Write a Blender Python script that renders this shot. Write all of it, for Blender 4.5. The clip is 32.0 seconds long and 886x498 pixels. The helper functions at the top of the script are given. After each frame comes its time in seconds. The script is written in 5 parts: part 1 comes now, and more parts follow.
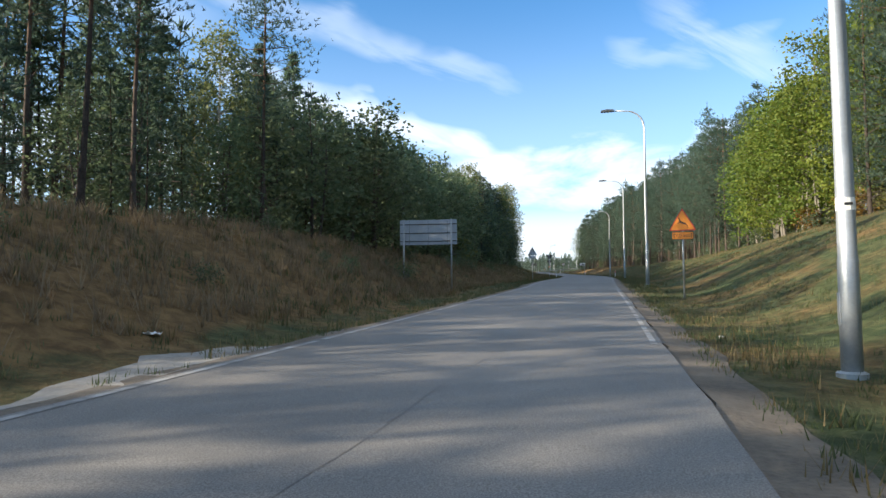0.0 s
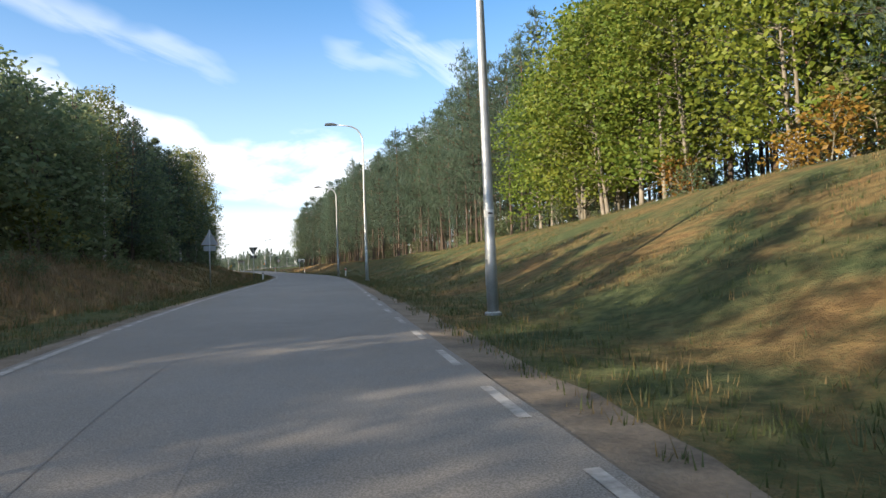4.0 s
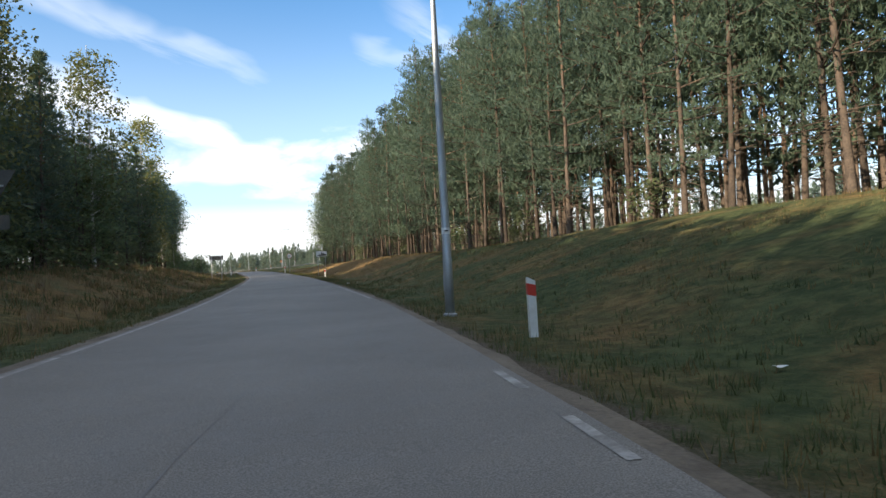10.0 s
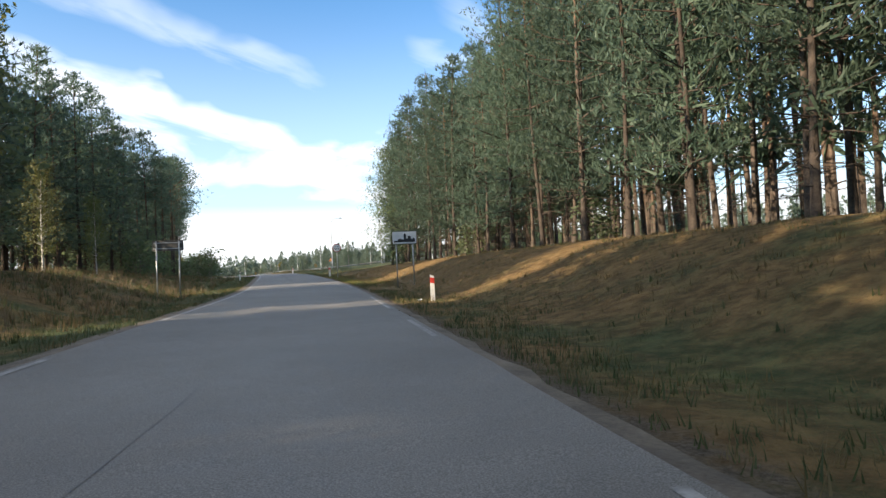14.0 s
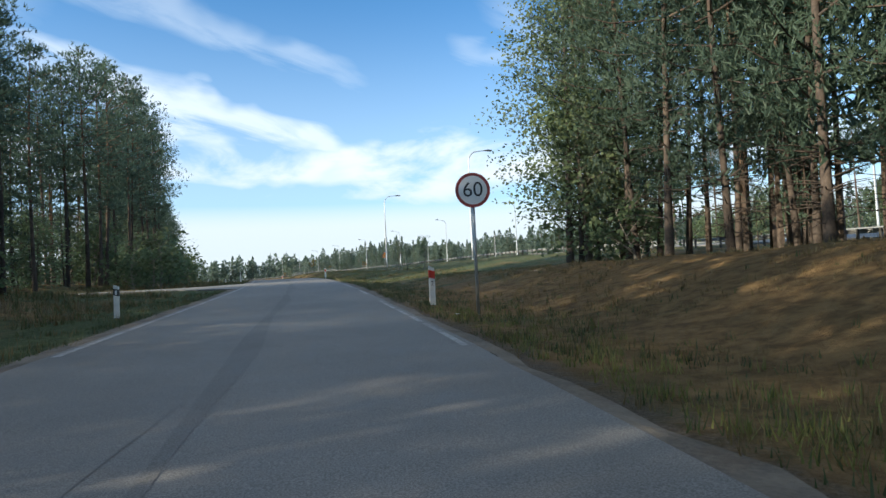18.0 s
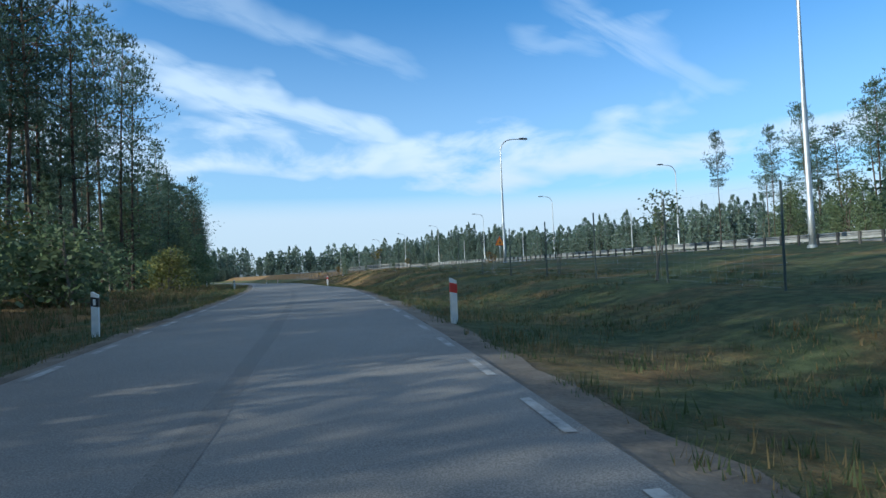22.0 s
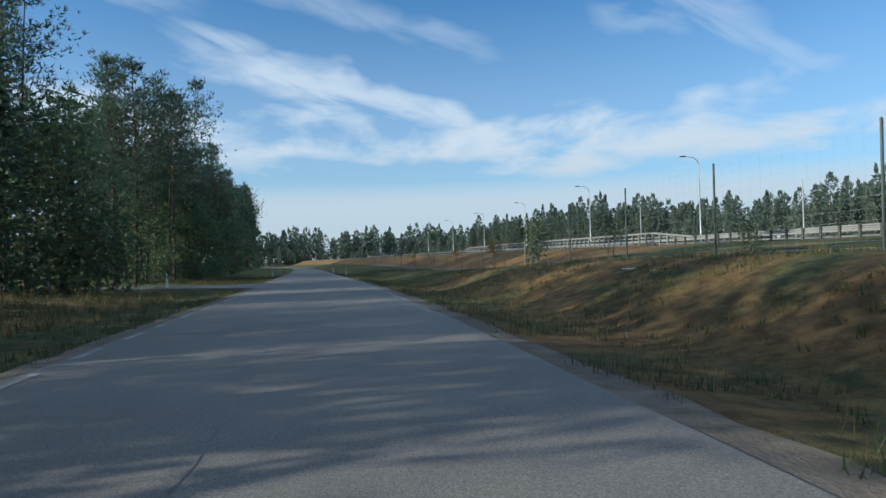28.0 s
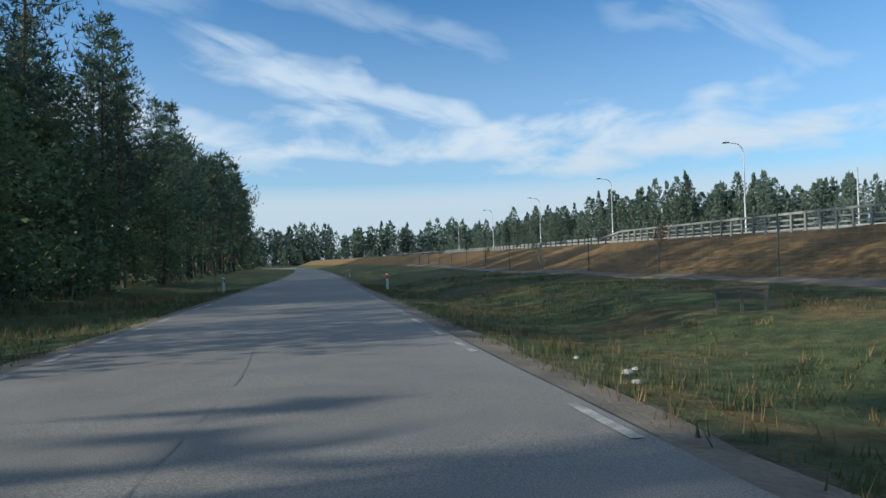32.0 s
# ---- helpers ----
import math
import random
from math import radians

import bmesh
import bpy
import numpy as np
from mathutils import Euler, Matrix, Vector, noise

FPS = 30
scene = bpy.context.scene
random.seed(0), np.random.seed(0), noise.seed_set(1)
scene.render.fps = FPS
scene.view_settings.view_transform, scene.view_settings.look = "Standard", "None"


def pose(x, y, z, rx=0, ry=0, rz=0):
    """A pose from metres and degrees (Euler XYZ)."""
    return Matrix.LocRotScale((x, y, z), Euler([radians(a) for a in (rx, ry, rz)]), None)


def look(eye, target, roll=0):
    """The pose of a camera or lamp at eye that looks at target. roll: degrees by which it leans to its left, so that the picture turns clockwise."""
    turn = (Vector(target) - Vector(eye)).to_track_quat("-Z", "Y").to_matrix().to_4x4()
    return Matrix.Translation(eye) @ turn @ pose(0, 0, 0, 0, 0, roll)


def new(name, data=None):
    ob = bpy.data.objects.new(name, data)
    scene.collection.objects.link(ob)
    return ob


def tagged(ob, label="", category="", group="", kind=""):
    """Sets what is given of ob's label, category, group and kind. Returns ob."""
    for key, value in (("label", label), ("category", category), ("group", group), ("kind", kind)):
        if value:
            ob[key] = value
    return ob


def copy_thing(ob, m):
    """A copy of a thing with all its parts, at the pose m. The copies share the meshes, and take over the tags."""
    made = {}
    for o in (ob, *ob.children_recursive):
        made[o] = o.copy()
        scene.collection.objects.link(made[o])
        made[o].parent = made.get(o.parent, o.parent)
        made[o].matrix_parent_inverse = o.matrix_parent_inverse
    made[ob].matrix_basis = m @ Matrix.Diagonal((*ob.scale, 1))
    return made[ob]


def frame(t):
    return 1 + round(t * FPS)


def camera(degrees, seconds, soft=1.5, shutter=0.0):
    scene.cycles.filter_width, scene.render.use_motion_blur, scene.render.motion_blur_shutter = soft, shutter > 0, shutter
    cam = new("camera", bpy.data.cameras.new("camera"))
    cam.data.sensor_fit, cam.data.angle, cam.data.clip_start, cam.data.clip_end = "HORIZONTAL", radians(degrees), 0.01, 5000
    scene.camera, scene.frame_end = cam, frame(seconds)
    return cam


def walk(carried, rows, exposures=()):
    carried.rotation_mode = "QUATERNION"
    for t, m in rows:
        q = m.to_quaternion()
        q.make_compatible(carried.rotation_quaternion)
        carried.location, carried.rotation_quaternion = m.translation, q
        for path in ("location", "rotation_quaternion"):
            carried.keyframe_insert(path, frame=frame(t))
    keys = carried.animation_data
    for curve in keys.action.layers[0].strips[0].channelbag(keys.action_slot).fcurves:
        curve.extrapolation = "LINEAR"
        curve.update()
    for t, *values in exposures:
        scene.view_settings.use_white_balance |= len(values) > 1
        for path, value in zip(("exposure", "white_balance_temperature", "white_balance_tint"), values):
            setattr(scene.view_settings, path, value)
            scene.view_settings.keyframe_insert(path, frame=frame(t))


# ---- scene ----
cam = camera(69.2, 32.0)
ROWS = [  # seconds, x, y, z, pitch, lean, yaw
    (0.0, 0.00, 0.00, 1.20, 3.35, 0.39, 0.24),
    (0.5, 0.14, 2.58, 1.25, 3.37, 1.35, -11.64),
    (1.0, 0.67, 5.50, 1.33, 2.71, 2.02, -19.95),
    (1.5, 1.37, 8.47, 1.42, 2.44, 2.61, -23.55),
    (2.0, 2.14, 11.65, 1.51, 2.28, 2.82, -24.31),
    (2.5, 2.99, 15.03, 1.61, 2.39, 2.64, -24.52),
    (3.0, 3.90, 18.55, 1.72, 2.33, 2.46, -24.53),
    (3.5, 4.81, 22.18, 1.82, 2.52, 2.27, -24.35),
    (5.5, 8.83, 39.21, 2.51, 2.11, 2.36, -24.12),
    (6.0, 9.96, 43.65, 2.62, 2.18, 2.36, -23.89),
    (6.5, 11.04, 48.13, 2.75, 2.09, 2.39, -23.80),
    (7.0, 12.20, 52.70, 2.86, 2.13, 2.38, -23.74),
    (7.5, 13.40, 57.27, 2.93, 2.16, 2.46, -23.68),
    (8.0, 14.61, 61.84, 2.96, 2.03, 2.74, -23.23),
    (8.5, 15.78, 66.54, 3.06, 2.08, 2.95, -22.76),
    (9.0, 16.91, 71.43, 3.17, 2.01, 3.37, -22.29),
    (9.5, 17.98, 76.37, 3.28, 2.05, 3.40, -21.84),
    (10.0, 18.98, 81.30, 3.40, 2.10, 3.21, -21.41),
    (10.5, 19.99, 86.11, 3.50, 2.14, 3.08, -20.93),
    (11.0, 20.95, 90.89, 3.60, 2.20, 2.90, -20.35),
    (11.5, 21.84, 95.77, 3.69, 2.22, 2.96, -19.79),
    (12.0, 22.64, 100.90, 3.78, 2.17, 3.05, -19.24),
    (12.5, 23.32, 106.36, 3.91, 2.28, 3.31, -18.48),
    (13.0, 24.06, 111.99, 4.05, 2.31, 3.26, -17.74),
    (13.5, 24.78, 117.66, 4.16, 2.40, 2.98, -17.10),
    (14.0, 25.51, 123.34, 4.29, 2.45, 2.71, -16.72),
    (14.5, 26.10, 128.87, 4.44, 2.47, 2.39, -16.59),
    (16.5, 28.27, 151.01, 4.96, 2.40, 2.58, -14.91),
    (17.0, 28.65, 155.98, 5.09, 2.38, 2.66, -14.26),
    (17.5, 28.92, 160.88, 5.25, 2.35, 2.62, -13.55),
    (18.0, 29.09, 165.79, 5.41, 2.45, 2.75, -12.94),
    (18.5, 29.27, 170.72, 5.59, 2.45, 2.47, -12.20),
    (19.0, 29.34, 175.84, 5.74, 2.49, 2.23, -11.68),
    (19.5, 29.52, 180.83, 5.88, 2.33, 2.19, -11.51),
    (20.0, 29.74, 185.88, 6.05, 2.27, 2.27, -10.84),
    (20.5, 29.81, 190.93, 6.20, 2.19, 2.34, -10.01),
    (21.0, 29.78, 195.88, 6.36, 2.04, 2.31, -9.22),
    (21.5, 29.77, 200.72, 6.52, 1.90, 2.31, -8.48),
    (22.0, 29.69, 205.66, 6.65, 1.91, 2.34, -7.74),
    (22.5, 29.47, 210.61, 6.76, 1.72, 2.37, -7.11),
    (23.0, 29.26, 215.59, 6.85, 1.62, 2.32, -6.52),
    (23.5, 28.98, 220.56, 6.92, 1.46, 2.29, -6.25),
    (24.0, 28.66, 225.48, 6.97, 1.35, 2.27, -5.88),
    (24.5, 28.28, 230.40, 7.03, 1.23, 2.25, -5.15),
    (25.0, 27.80, 235.39, 7.05, 1.16, 2.40, -4.40),
    (25.5, 27.24, 240.38, 7.00, 0.96, 2.12, -3.53),
    (26.0, 26.60, 245.44, 6.98, 0.86, 2.18, -2.73),
    (26.5, 25.85, 250.52, 6.94, 0.83, 2.08, -1.99),
    (28.5, 22.81, 271.23, 6.95, 0.74, 1.66, -0.90),
    (29.0, 22.09, 276.16, 6.95, 0.72, 1.61, -0.68),
    (29.5, 21.34, 281.16, 6.94, 0.72, 1.65, -0.65),
    (30.0, 20.55, 286.26, 6.92, 0.72, 1.84, -0.56),
    (30.5, 19.64, 291.45, 6.89, 0.77, 1.80, -0.48),
    (31.0, 18.71, 296.64, 6.84, 0.78, 1.88, -0.33),
    (31.5, 17.74, 301.80, 6.80, 0.81, 1.92, -0.26),
    (32.0, 16.70, 306.98, 6.77, 0.78, 1.94, -0.22),
]
EXPOSURE = [  # seconds, stops, kelvin, tint
    (0.0, 1.30, 6258, 10), (1.0, 1.25, 6060, 8), (2.0, 1.40, 6506, 11), (3.0, 1.45, 6760, 13), (6.0, 1.38, 6946, 13), (10.0, 1.40, 6946, 13), (14.0, 1.48, 6884, 13), (17.0, 1.15, 6258, 9), (18.0, 1.05, 6160, 7), (19.0, 0.60, 5310, 2), (20.0, 0.70, 5210, 2), (22.0, 0.70, 5310, 2),
    (23.0, 0.50, 5310, 2), (29.0, 0.45, 5710, 4), (32.0, 0.50, 5710, 4),
]
walk(cam, [(t, pose(x, y, z, 90 + pitch, lean, yaw)) for t, x, y, z, pitch, lean, yaw in ROWS], EXPOSURE)

# ---- sky and sun ----
SUN_YAW, SUN_UP = 106.0, 20.5  # degrees to the left of +y, degrees above the horizon


class Nodes:
    """Short forms for the nodes of one tree."""

    def __init__(self, tree):
        self.tree = tree

    def add(self, kind, **inputs):
        node = self.tree.nodes.new(kind)
        for key, value in inputs.items():
            self.put(node.inputs[key.replace("_", " ")], value)
        return node

    def put(self, socket, value):
        if isinstance(value, bpy.types.NodeSocket):
            self.tree.links.new(value, socket)
        else:
            socket.default_value = value

    def math(self, op, a, b=0.0, c=0.0, clamp=False):
        node = self.tree.nodes.new("ShaderNodeMath")
        node.operation, node.use_clamp = op, clamp
        for socket, value in zip(node.inputs, (a, b, c)):
            self.put(socket, value)
        return node.outputs[0]

    def ramp(self, x, a, b, lo=0.0, hi=1.0):
        node = self.tree.nodes.new("ShaderNodeMapRange")
        node.interpolation_type = "SMOOTHSTEP"
        for socket, value in zip(node.inputs, (x, a, b, lo, hi)):
            self.put(socket, value)
        return node.outputs[0]

    def noise(self, vector, scale, detail=4.0, rough=0.55, warp=0.0):
        node = self.tree.nodes.new("ShaderNodeTexNoise")
        self.put(node.inputs["Vector"], vector)
        for key, value in (("Scale", scale), ("Detail", detail), ("Roughness", rough), ("Distortion", warp)):
            node.inputs[key].default_value = value
        return node.outputs["Fac"]

    def mix(self, fac, a, b):
        node = self.tree.nodes.new("ShaderNodeMix")
        node.data_type = "RGBA"
        self.put(node.inputs[0], fac)
        self.put(node.inputs[6], a)
        self.put(node.inputs[7], b)
        return node.outputs[2]

    def bump(self, height, strength, distance):
        node = self.tree.nodes.new("ShaderNodeBump")
        node.inputs["Strength"].default_value, node.inputs["Distance"].default_value = strength, distance
        self.put(node.inputs["Height"], height)
        return node.outputs[0]


world = bpy.data.worlds.new("sky")
scene.world = world
world.use_nodes = True
world.node_tree.nodes.clear()
w = Nodes(world.node_tree)
sky = w.add("ShaderNodeTexSky")
sky.sky_type, sky.sun_disc = "NISHITA", False
sky.sun_elevation, sky.sun_rotation = radians(SUN_UP), radians(-SUN_YAW)
sky.air_density, sky.dust_density, sky.ozone_density = 1.0, 0.6, 2.0
way = w.add("ShaderNodeTexCoord").outputs["Generated"]
split = w.add("ShaderNodeSeparateXYZ", Vector=way)
azim = w.math("ARCTAN2", split.outputs[0], split.outputs[1])  # to the right of +y
elev = w.math("ARCSINE", split.outputs[2])
azd, eld = w.math("MULTIPLY", azim, 57.3), w.math("MULTIPLY", elev, 57.3)


def plane_vector(u, v):
    node = w.tree.nodes.new("ShaderNodeCombineXYZ")
    w.put(node.inputs[0], u)
    w.put(node.inputs[1], v)
    return node.outputs[0]


def streak(a0, e0, slope, half, along, fibre, strength):
    """A cirrus streak: its middle, slope, half width and half length in degrees, and how fibrous it is."""
    da, de = w.math("SUBTRACT", azd, a0), w.math("SUBTRACT", eld, e0)
    off = w.math("SUBTRACT", de, w.math("MULTIPLY", da, slope))
    vec = plane_vector(w.math("MULTIPLY", w.math("ADD", da, a0 * 3), 0.10), w.math("MULTIPLY", off, fibre))
    n = w.noise(vec, 1.0, 6.0, 0.6, 0.4)
    wav = w.math("MULTIPLY", w.math("SUBTRACT", w.noise(plane_vector(w.math("MULTIPLY", azd, 0.09), w.math("ADD", w.math("MULTIPLY", eld, 0.22), e0)), 1.0, 3.0, 0.5, 0.3), 0.5), half * 2.4)
    body = w.ramp(w.math("ABSOLUTE", w.math("ADD", off, wav)), half, half * 0.1)
    ends = w.ramp(w.math("ABSOLUTE", da), along, along * 0.4)
    m = w.math("MULTIPLY", w.math("MULTIPLY", body, ends), w.ramp(n, 0.22, 0.62))
    return w.math("MULTIPLY", m, strength)


cover = streak(6.0, 9.9, -0.02, 4.2, 70.0, 0.24, 1.0)
for item in ((-5.5, 13.6, -0.25, 2.9, 21.0, 0.42, 0.85), (-14.0, 16.8, -0.40, 1.9, 10.0, 0.7, 0.6), (-8.0, 21.5, -0.30, 2.4, 22.0, 0.40, 0.36),
             (27.0, 17.0, -0.62, 3.4, 11.0, 0.42, 0.42), (19.0, 18.6, -0.3, 2.2, 6.0, 0.6, 0.3), (-35.0, 24.0, -0.2, 4.0, 20.0, 0.4, 0.4),
             (40.0, 26.0, -0.3, 5.0, 18.0, 0.35, 0.2)):
    cover = w.math("MAXIMUM", cover, streak(*item))
fill_veil = w.noise(plane_vector(w.math("MULTIPLY", split.outputs[0], 2.2), w.math("ADD", w.math("MULTIPLY", split.outputs[1], 5.0), w.math("MULTIPLY", split.outputs[0], 1.6))), 1.0, 6.0, 0.62, 0.5)
fill_veil = w.math("MULTIPLY", w.ramp(fill_veil, 0.32, 0.68, 0.15, 0.9), w.ramp(eld, 28.0, 46.0))  # cirrus added above the view, to brighten the shaded parts
cover = w.math("MAXIMUM", cover, fill_veil)
haze = w.math("MULTIPLY", w.ramp(eld, 8.6, 4.6), 0.92)
haze2 = w.ramp(eld, 26.0, 3.0, 0.0, 0.42)
cover = w.math("MAXIMUM", w.math("MAXIMUM", cover, haze), haze2, clamp=True)
tint = w.tree.nodes.new("ShaderNodeMix")
tint.data_type, tint.blend_type = "RGBA", "MULTIPLY"
w.put(tint.inputs[0], 1.0)
w.put(tint.inputs[6], sky.outputs[0])
w.put(tint.inputs[7], (0.36, 0.61, 0.76, 1.0))
cool = tint.outputs[2]
white = w.mix(w.ramp(eld, 1.0, 14.0), (3.1, 3.3, 3.45, 1.0), (3.6, 3.85, 4.1, 1.0))
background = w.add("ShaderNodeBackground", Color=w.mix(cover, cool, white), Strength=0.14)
w.tree.links.new(background.outputs[0], w.add("ShaderNodeOutputWorld").inputs[0])

sun_lamp = bpy.data.lights.new("sun", "SUN")
sun_lamp.energy, sun_lamp.angle, sun_lamp.color = 4.6, radians(0.55), (1.0, 0.86, 0.66)
sun = new("sun", sun_lamp)
sy, su = radians(SUN_YAW), radians(SUN_UP)
sun.matrix_world = look((-math.sin(sy) * math.cos(su) * 400, math.cos(sy) * math.cos(su) * 400, math.sin(su) * 400), (0, 0, 0))


# ---- materials ----
def material(name, rough=0.8, metal=0.0):
    mat = bpy.data.materials.new(name)
    mat.use_nodes = True
    n = Nodes(mat.node_tree)
    shader = mat.node_tree.nodes["Principled BSDF"]
    shader.inputs["Roughness"].default_value, shader.inputs["Metallic"].default_value = rough, metal
    return mat, n, shader


def two_tone(name, a, b, scale=3.0, fine=40.0, rough=0.8, metal=0.0, bump=0.0, spread=0.25, per_object=0.0, gloss=0.5):
    """A surface between two colours: broad stains, fine grain and, if wanted, a shade of its own for each object."""
    mat, n, shader = material(name, rough, metal)
    where = n.add("ShaderNodeTexCoord").outputs["Object"]
    broad, grain = n.noise(where, scale, 4.0, 0.6), n.noise(where, fine, 3.0, 0.6)
    fac = n.ramp(n.math("ADD", n.math("MULTIPLY", broad, 0.7), n.math("MULTIPLY", grain, 0.3)), 0.5 - spread, 0.5 + spread)
    col = n.mix(fac, (*a, 1.0), (*b, 1.0))
    if per_object:
        rnd = n.add("ShaderNodeObjectInfo").outputs["Random"]
        hsv = n.add("ShaderNodeHueSaturation", Color=col)
        n.put(hsv.inputs["Value"], n.ramp(rnd, 0.0, 1.0, 1 - per_object, 1 + per_object))
        n.put(hsv.inputs["Hue"], n.ramp(n.math("FRACT", n.math("MULTIPLY", rnd, 7.3)), 0.0, 1.0, 0.5 - 0.05 * per_object, 0.5 + 0.05 * per_object))
        col = hsv.outputs[0]
    n.put(shader.inputs["Base Color"], col)
    shader.inputs["Specular IOR Level"].default_value = gloss
    if bump:
        n.put(shader.inputs["Normal"], n.bump(grain, bump, 0.02))
    return mat


def foliage(name, a, b, through_light=0.35, per_object=0.25, gloss=0.25):
    """Leaves or needles: each clump has its own shade, and light shines through."""
    mat, n, shader = material(name, 0.55)
    island = n.add("ShaderNodeNewGeometry").outputs["Random Per Island"]
    rnd = n.add("ShaderNodeObjectInfo").outputs["Random"]
    where = n.add("ShaderNodeTexCoord").outputs["Object"]
    clump = n.ramp(n.noise(where, 1.1, 3.0, 0.6), 0.34, 0.66)
    col = n.mix(n.math("ADD", n.math("MULTIPLY", island, 0.55), n.math("MULTIPLY", clump, 0.45)), (*a, 1.0), (*b, 1.0))
    hsv = n.add("ShaderNodeHueSaturation", Color=col)
    n.put(hsv.inputs["Value"], n.ramp(rnd, 0.0, 1.0, 1 - per_object, 1 + per_object))
    n.put(hsv.inputs["Hue"], n.ramp(n.math("FRACT", n.math("MULTIPLY", rnd, 5.7)), 0.0, 1.0, 0.485, 0.515))
    n.put(shader.inputs["Base Color"], hsv.outputs[0])
    shader.inputs["Specular IOR Level"].default_value = gloss
    glow = n.add("ShaderNodeBsdfTranslucent", Color=hsv.outputs[0])
    both = n.tree.nodes.new("ShaderNodeMixShader")
    both.inputs[0].default_value = through_light
    n.tree.links.new(shader.outputs[0], both.inputs[1])
    n.tree.links.new(glow.outputs[0], both.inputs[2])
    n.tree.links.new(both.outputs[0], n.tree.nodes["Material Output"].inputs[0])
    return mat


def pine_bark_material():
    """Grey-brown plates below, thin orange bark higher up the trunk."""
    mat, n, shader = material("pine_bark", 0.95)
    where = n.add("ShaderNodeTexCoord").outputs["Object"]
    z = n.add("ShaderNodeSeparateXYZ", Vector=where).outputs[2]
    broad, grain = n.noise(where, 2.2, 4.0, 0.6), n.noise(where, 16.0, 3.0, 0.6)
    fac = n.ramp(n.math("ADD", n.math("MULTIPLY", broad, 0.6), n.math("MULTIPLY", grain, 0.4)), 0.3, 0.7)
    grey = n.mix(fac, (0.034, 0.028, 0.024, 1.0), (0.096, 0.074, 0.058, 1.0))
    orange = n.mix(fac, (0.072, 0.044, 0.029, 1.0), (0.175, 0.104, 0.064, 1.0))
    high = n.ramp(n.math("ADD", z, n.math("MULTIPLY", n.math("SUBTRACT", broad, 0.5), 5.0)), 6.0, 14.0)
    hsv = n.add("ShaderNodeHueSaturation", Color=n.mix(high, grey, orange))
    n.put(hsv.inputs["Value"], n.ramp(n.add("ShaderNodeObjectInfo").outputs["Random"], 0.0, 1.0, 0.72, 1.28))
    n.put(shader.inputs["Base Color"], hsv.outputs[0])
    shader.inputs["Specular IOR Level"].default_value = 0.25
    n.put(shader.inputs["Normal"], n.bump(grain, 0.9, 0.02))
    return mat


def terrain_material():
    """Meadow grass from green to straw, with bare soil; 'dry' and 'soil' are kept on the mesh."""
    mat, n, shader = material("meadow", 0.95)
    where = n.add("ShaderNodeTexCoord").outputs["Object"]
    dry = n.add("ShaderNodeAttribute")
    dry.attribute_name = "dry"
    soil = n.add("ShaderNodeAttribute")
    soil.attribute_name = "soil"
    patch, tuft, fine = n.noise(where, 0.35, 5.0, 0.62, 0.6), n.noise(where, 3.2, 5.0, 0.65, 0.3), n.noise(where, 26.0, 4.0, 0.7)
    green = n.mix(n.ramp(tuft, 0.35, 0.68), (0.040, 0.058, 0.024, 1.0), (0.092, 0.110, 0.048, 1.0))
    straw = n.mix(n.ramp(tuft, 0.3, 0.7), (0.112, 0.069, 0.030, 1.0), (0.240, 0.152, 0.066, 1.0))
    lean = n.math("ADD", dry.outputs["Fac"], n.math("MULTIPLY", n.math("SUBTRACT", patch, 0.5), 1.7))
    lean = n.math("ADD", lean, n.math("MULTIPLY", n.math("SUBTRACT", fine, 0.5), 0.7))
    col = n.mix(n.ramp(lean, 0.2, 0.8), green, straw)
    earth = n.mix(n.ramp(fine, 0.3, 0.7), (0.062, 0.048, 0.034, 1.0), (0.145, 0.118, 0.088, 1.0))
    bare = n.ramp(n.math("ADD", soil.outputs["Fac"], n.math("MULTIPLY", n.math("SUBTRACT", tuft, 0.5), 0.9)), 0.35, 0.75)
    col = n.mix(bare, col, earth)
    n.put(shader.inputs["Base Color"], col)
    shader.inputs["Specular IOR Level"].default_value = 0.15
    n.put(shader.inputs["Normal"], n.bump(n.math("ADD", n.math("MULTIPLY", tuft, 1.6), n.math("MULTIPLY", fine, 0.6)), 0.9, 0.10))
    return mat


def asphalt_material(name, a, b, wet=0.72):
    mat, n, shader = material(name, wet)
    where = n.add("ShaderNodeTexCoord").outputs["Object"]
    broad, mid, fine = n.noise(where, 0.22, 4.0, 0.6), n.noise(where, 2.2, 5.0, 0.65), n.noise(where, 90.0, 2.0, 0.6)
    col = n.mix(n.ramp(n.math("ADD", n.math("MULTIPLY", broad, 0.6), n.math("MULTIPLY", mid, 0.4)), 0.3, 0.7), (*a, 1.0), (*b, 1.0))
    speck = n.mix(n.ramp(fine, 0.35, 0.7), (0.62, 0.62, 0.62, 1.0), (1.25, 1.25, 1.25, 1.0))
    mul = n.tree.nodes.new("ShaderNodeMix")
    mul.data_type, mul.blend_type = "RGBA", "MULTIPLY"
    mul.inputs[0].default_value = 1.0
    n.put(mul.inputs[6], col)
    n.put(mul.inputs[7], speck)
    n.put(shader.inputs["Base Color"], mul.outputs[2])
    n.put(shader.inputs["Roughness"], n.ramp(mid, 0.3, 0.7, wet - 0.08, wet + 0.1))
    shader.inputs["Specular IOR Level"].default_value = 0.35
    n.put(shader.inputs["Normal"], n.bump(fine, 0.35, 0.006))
    return mat


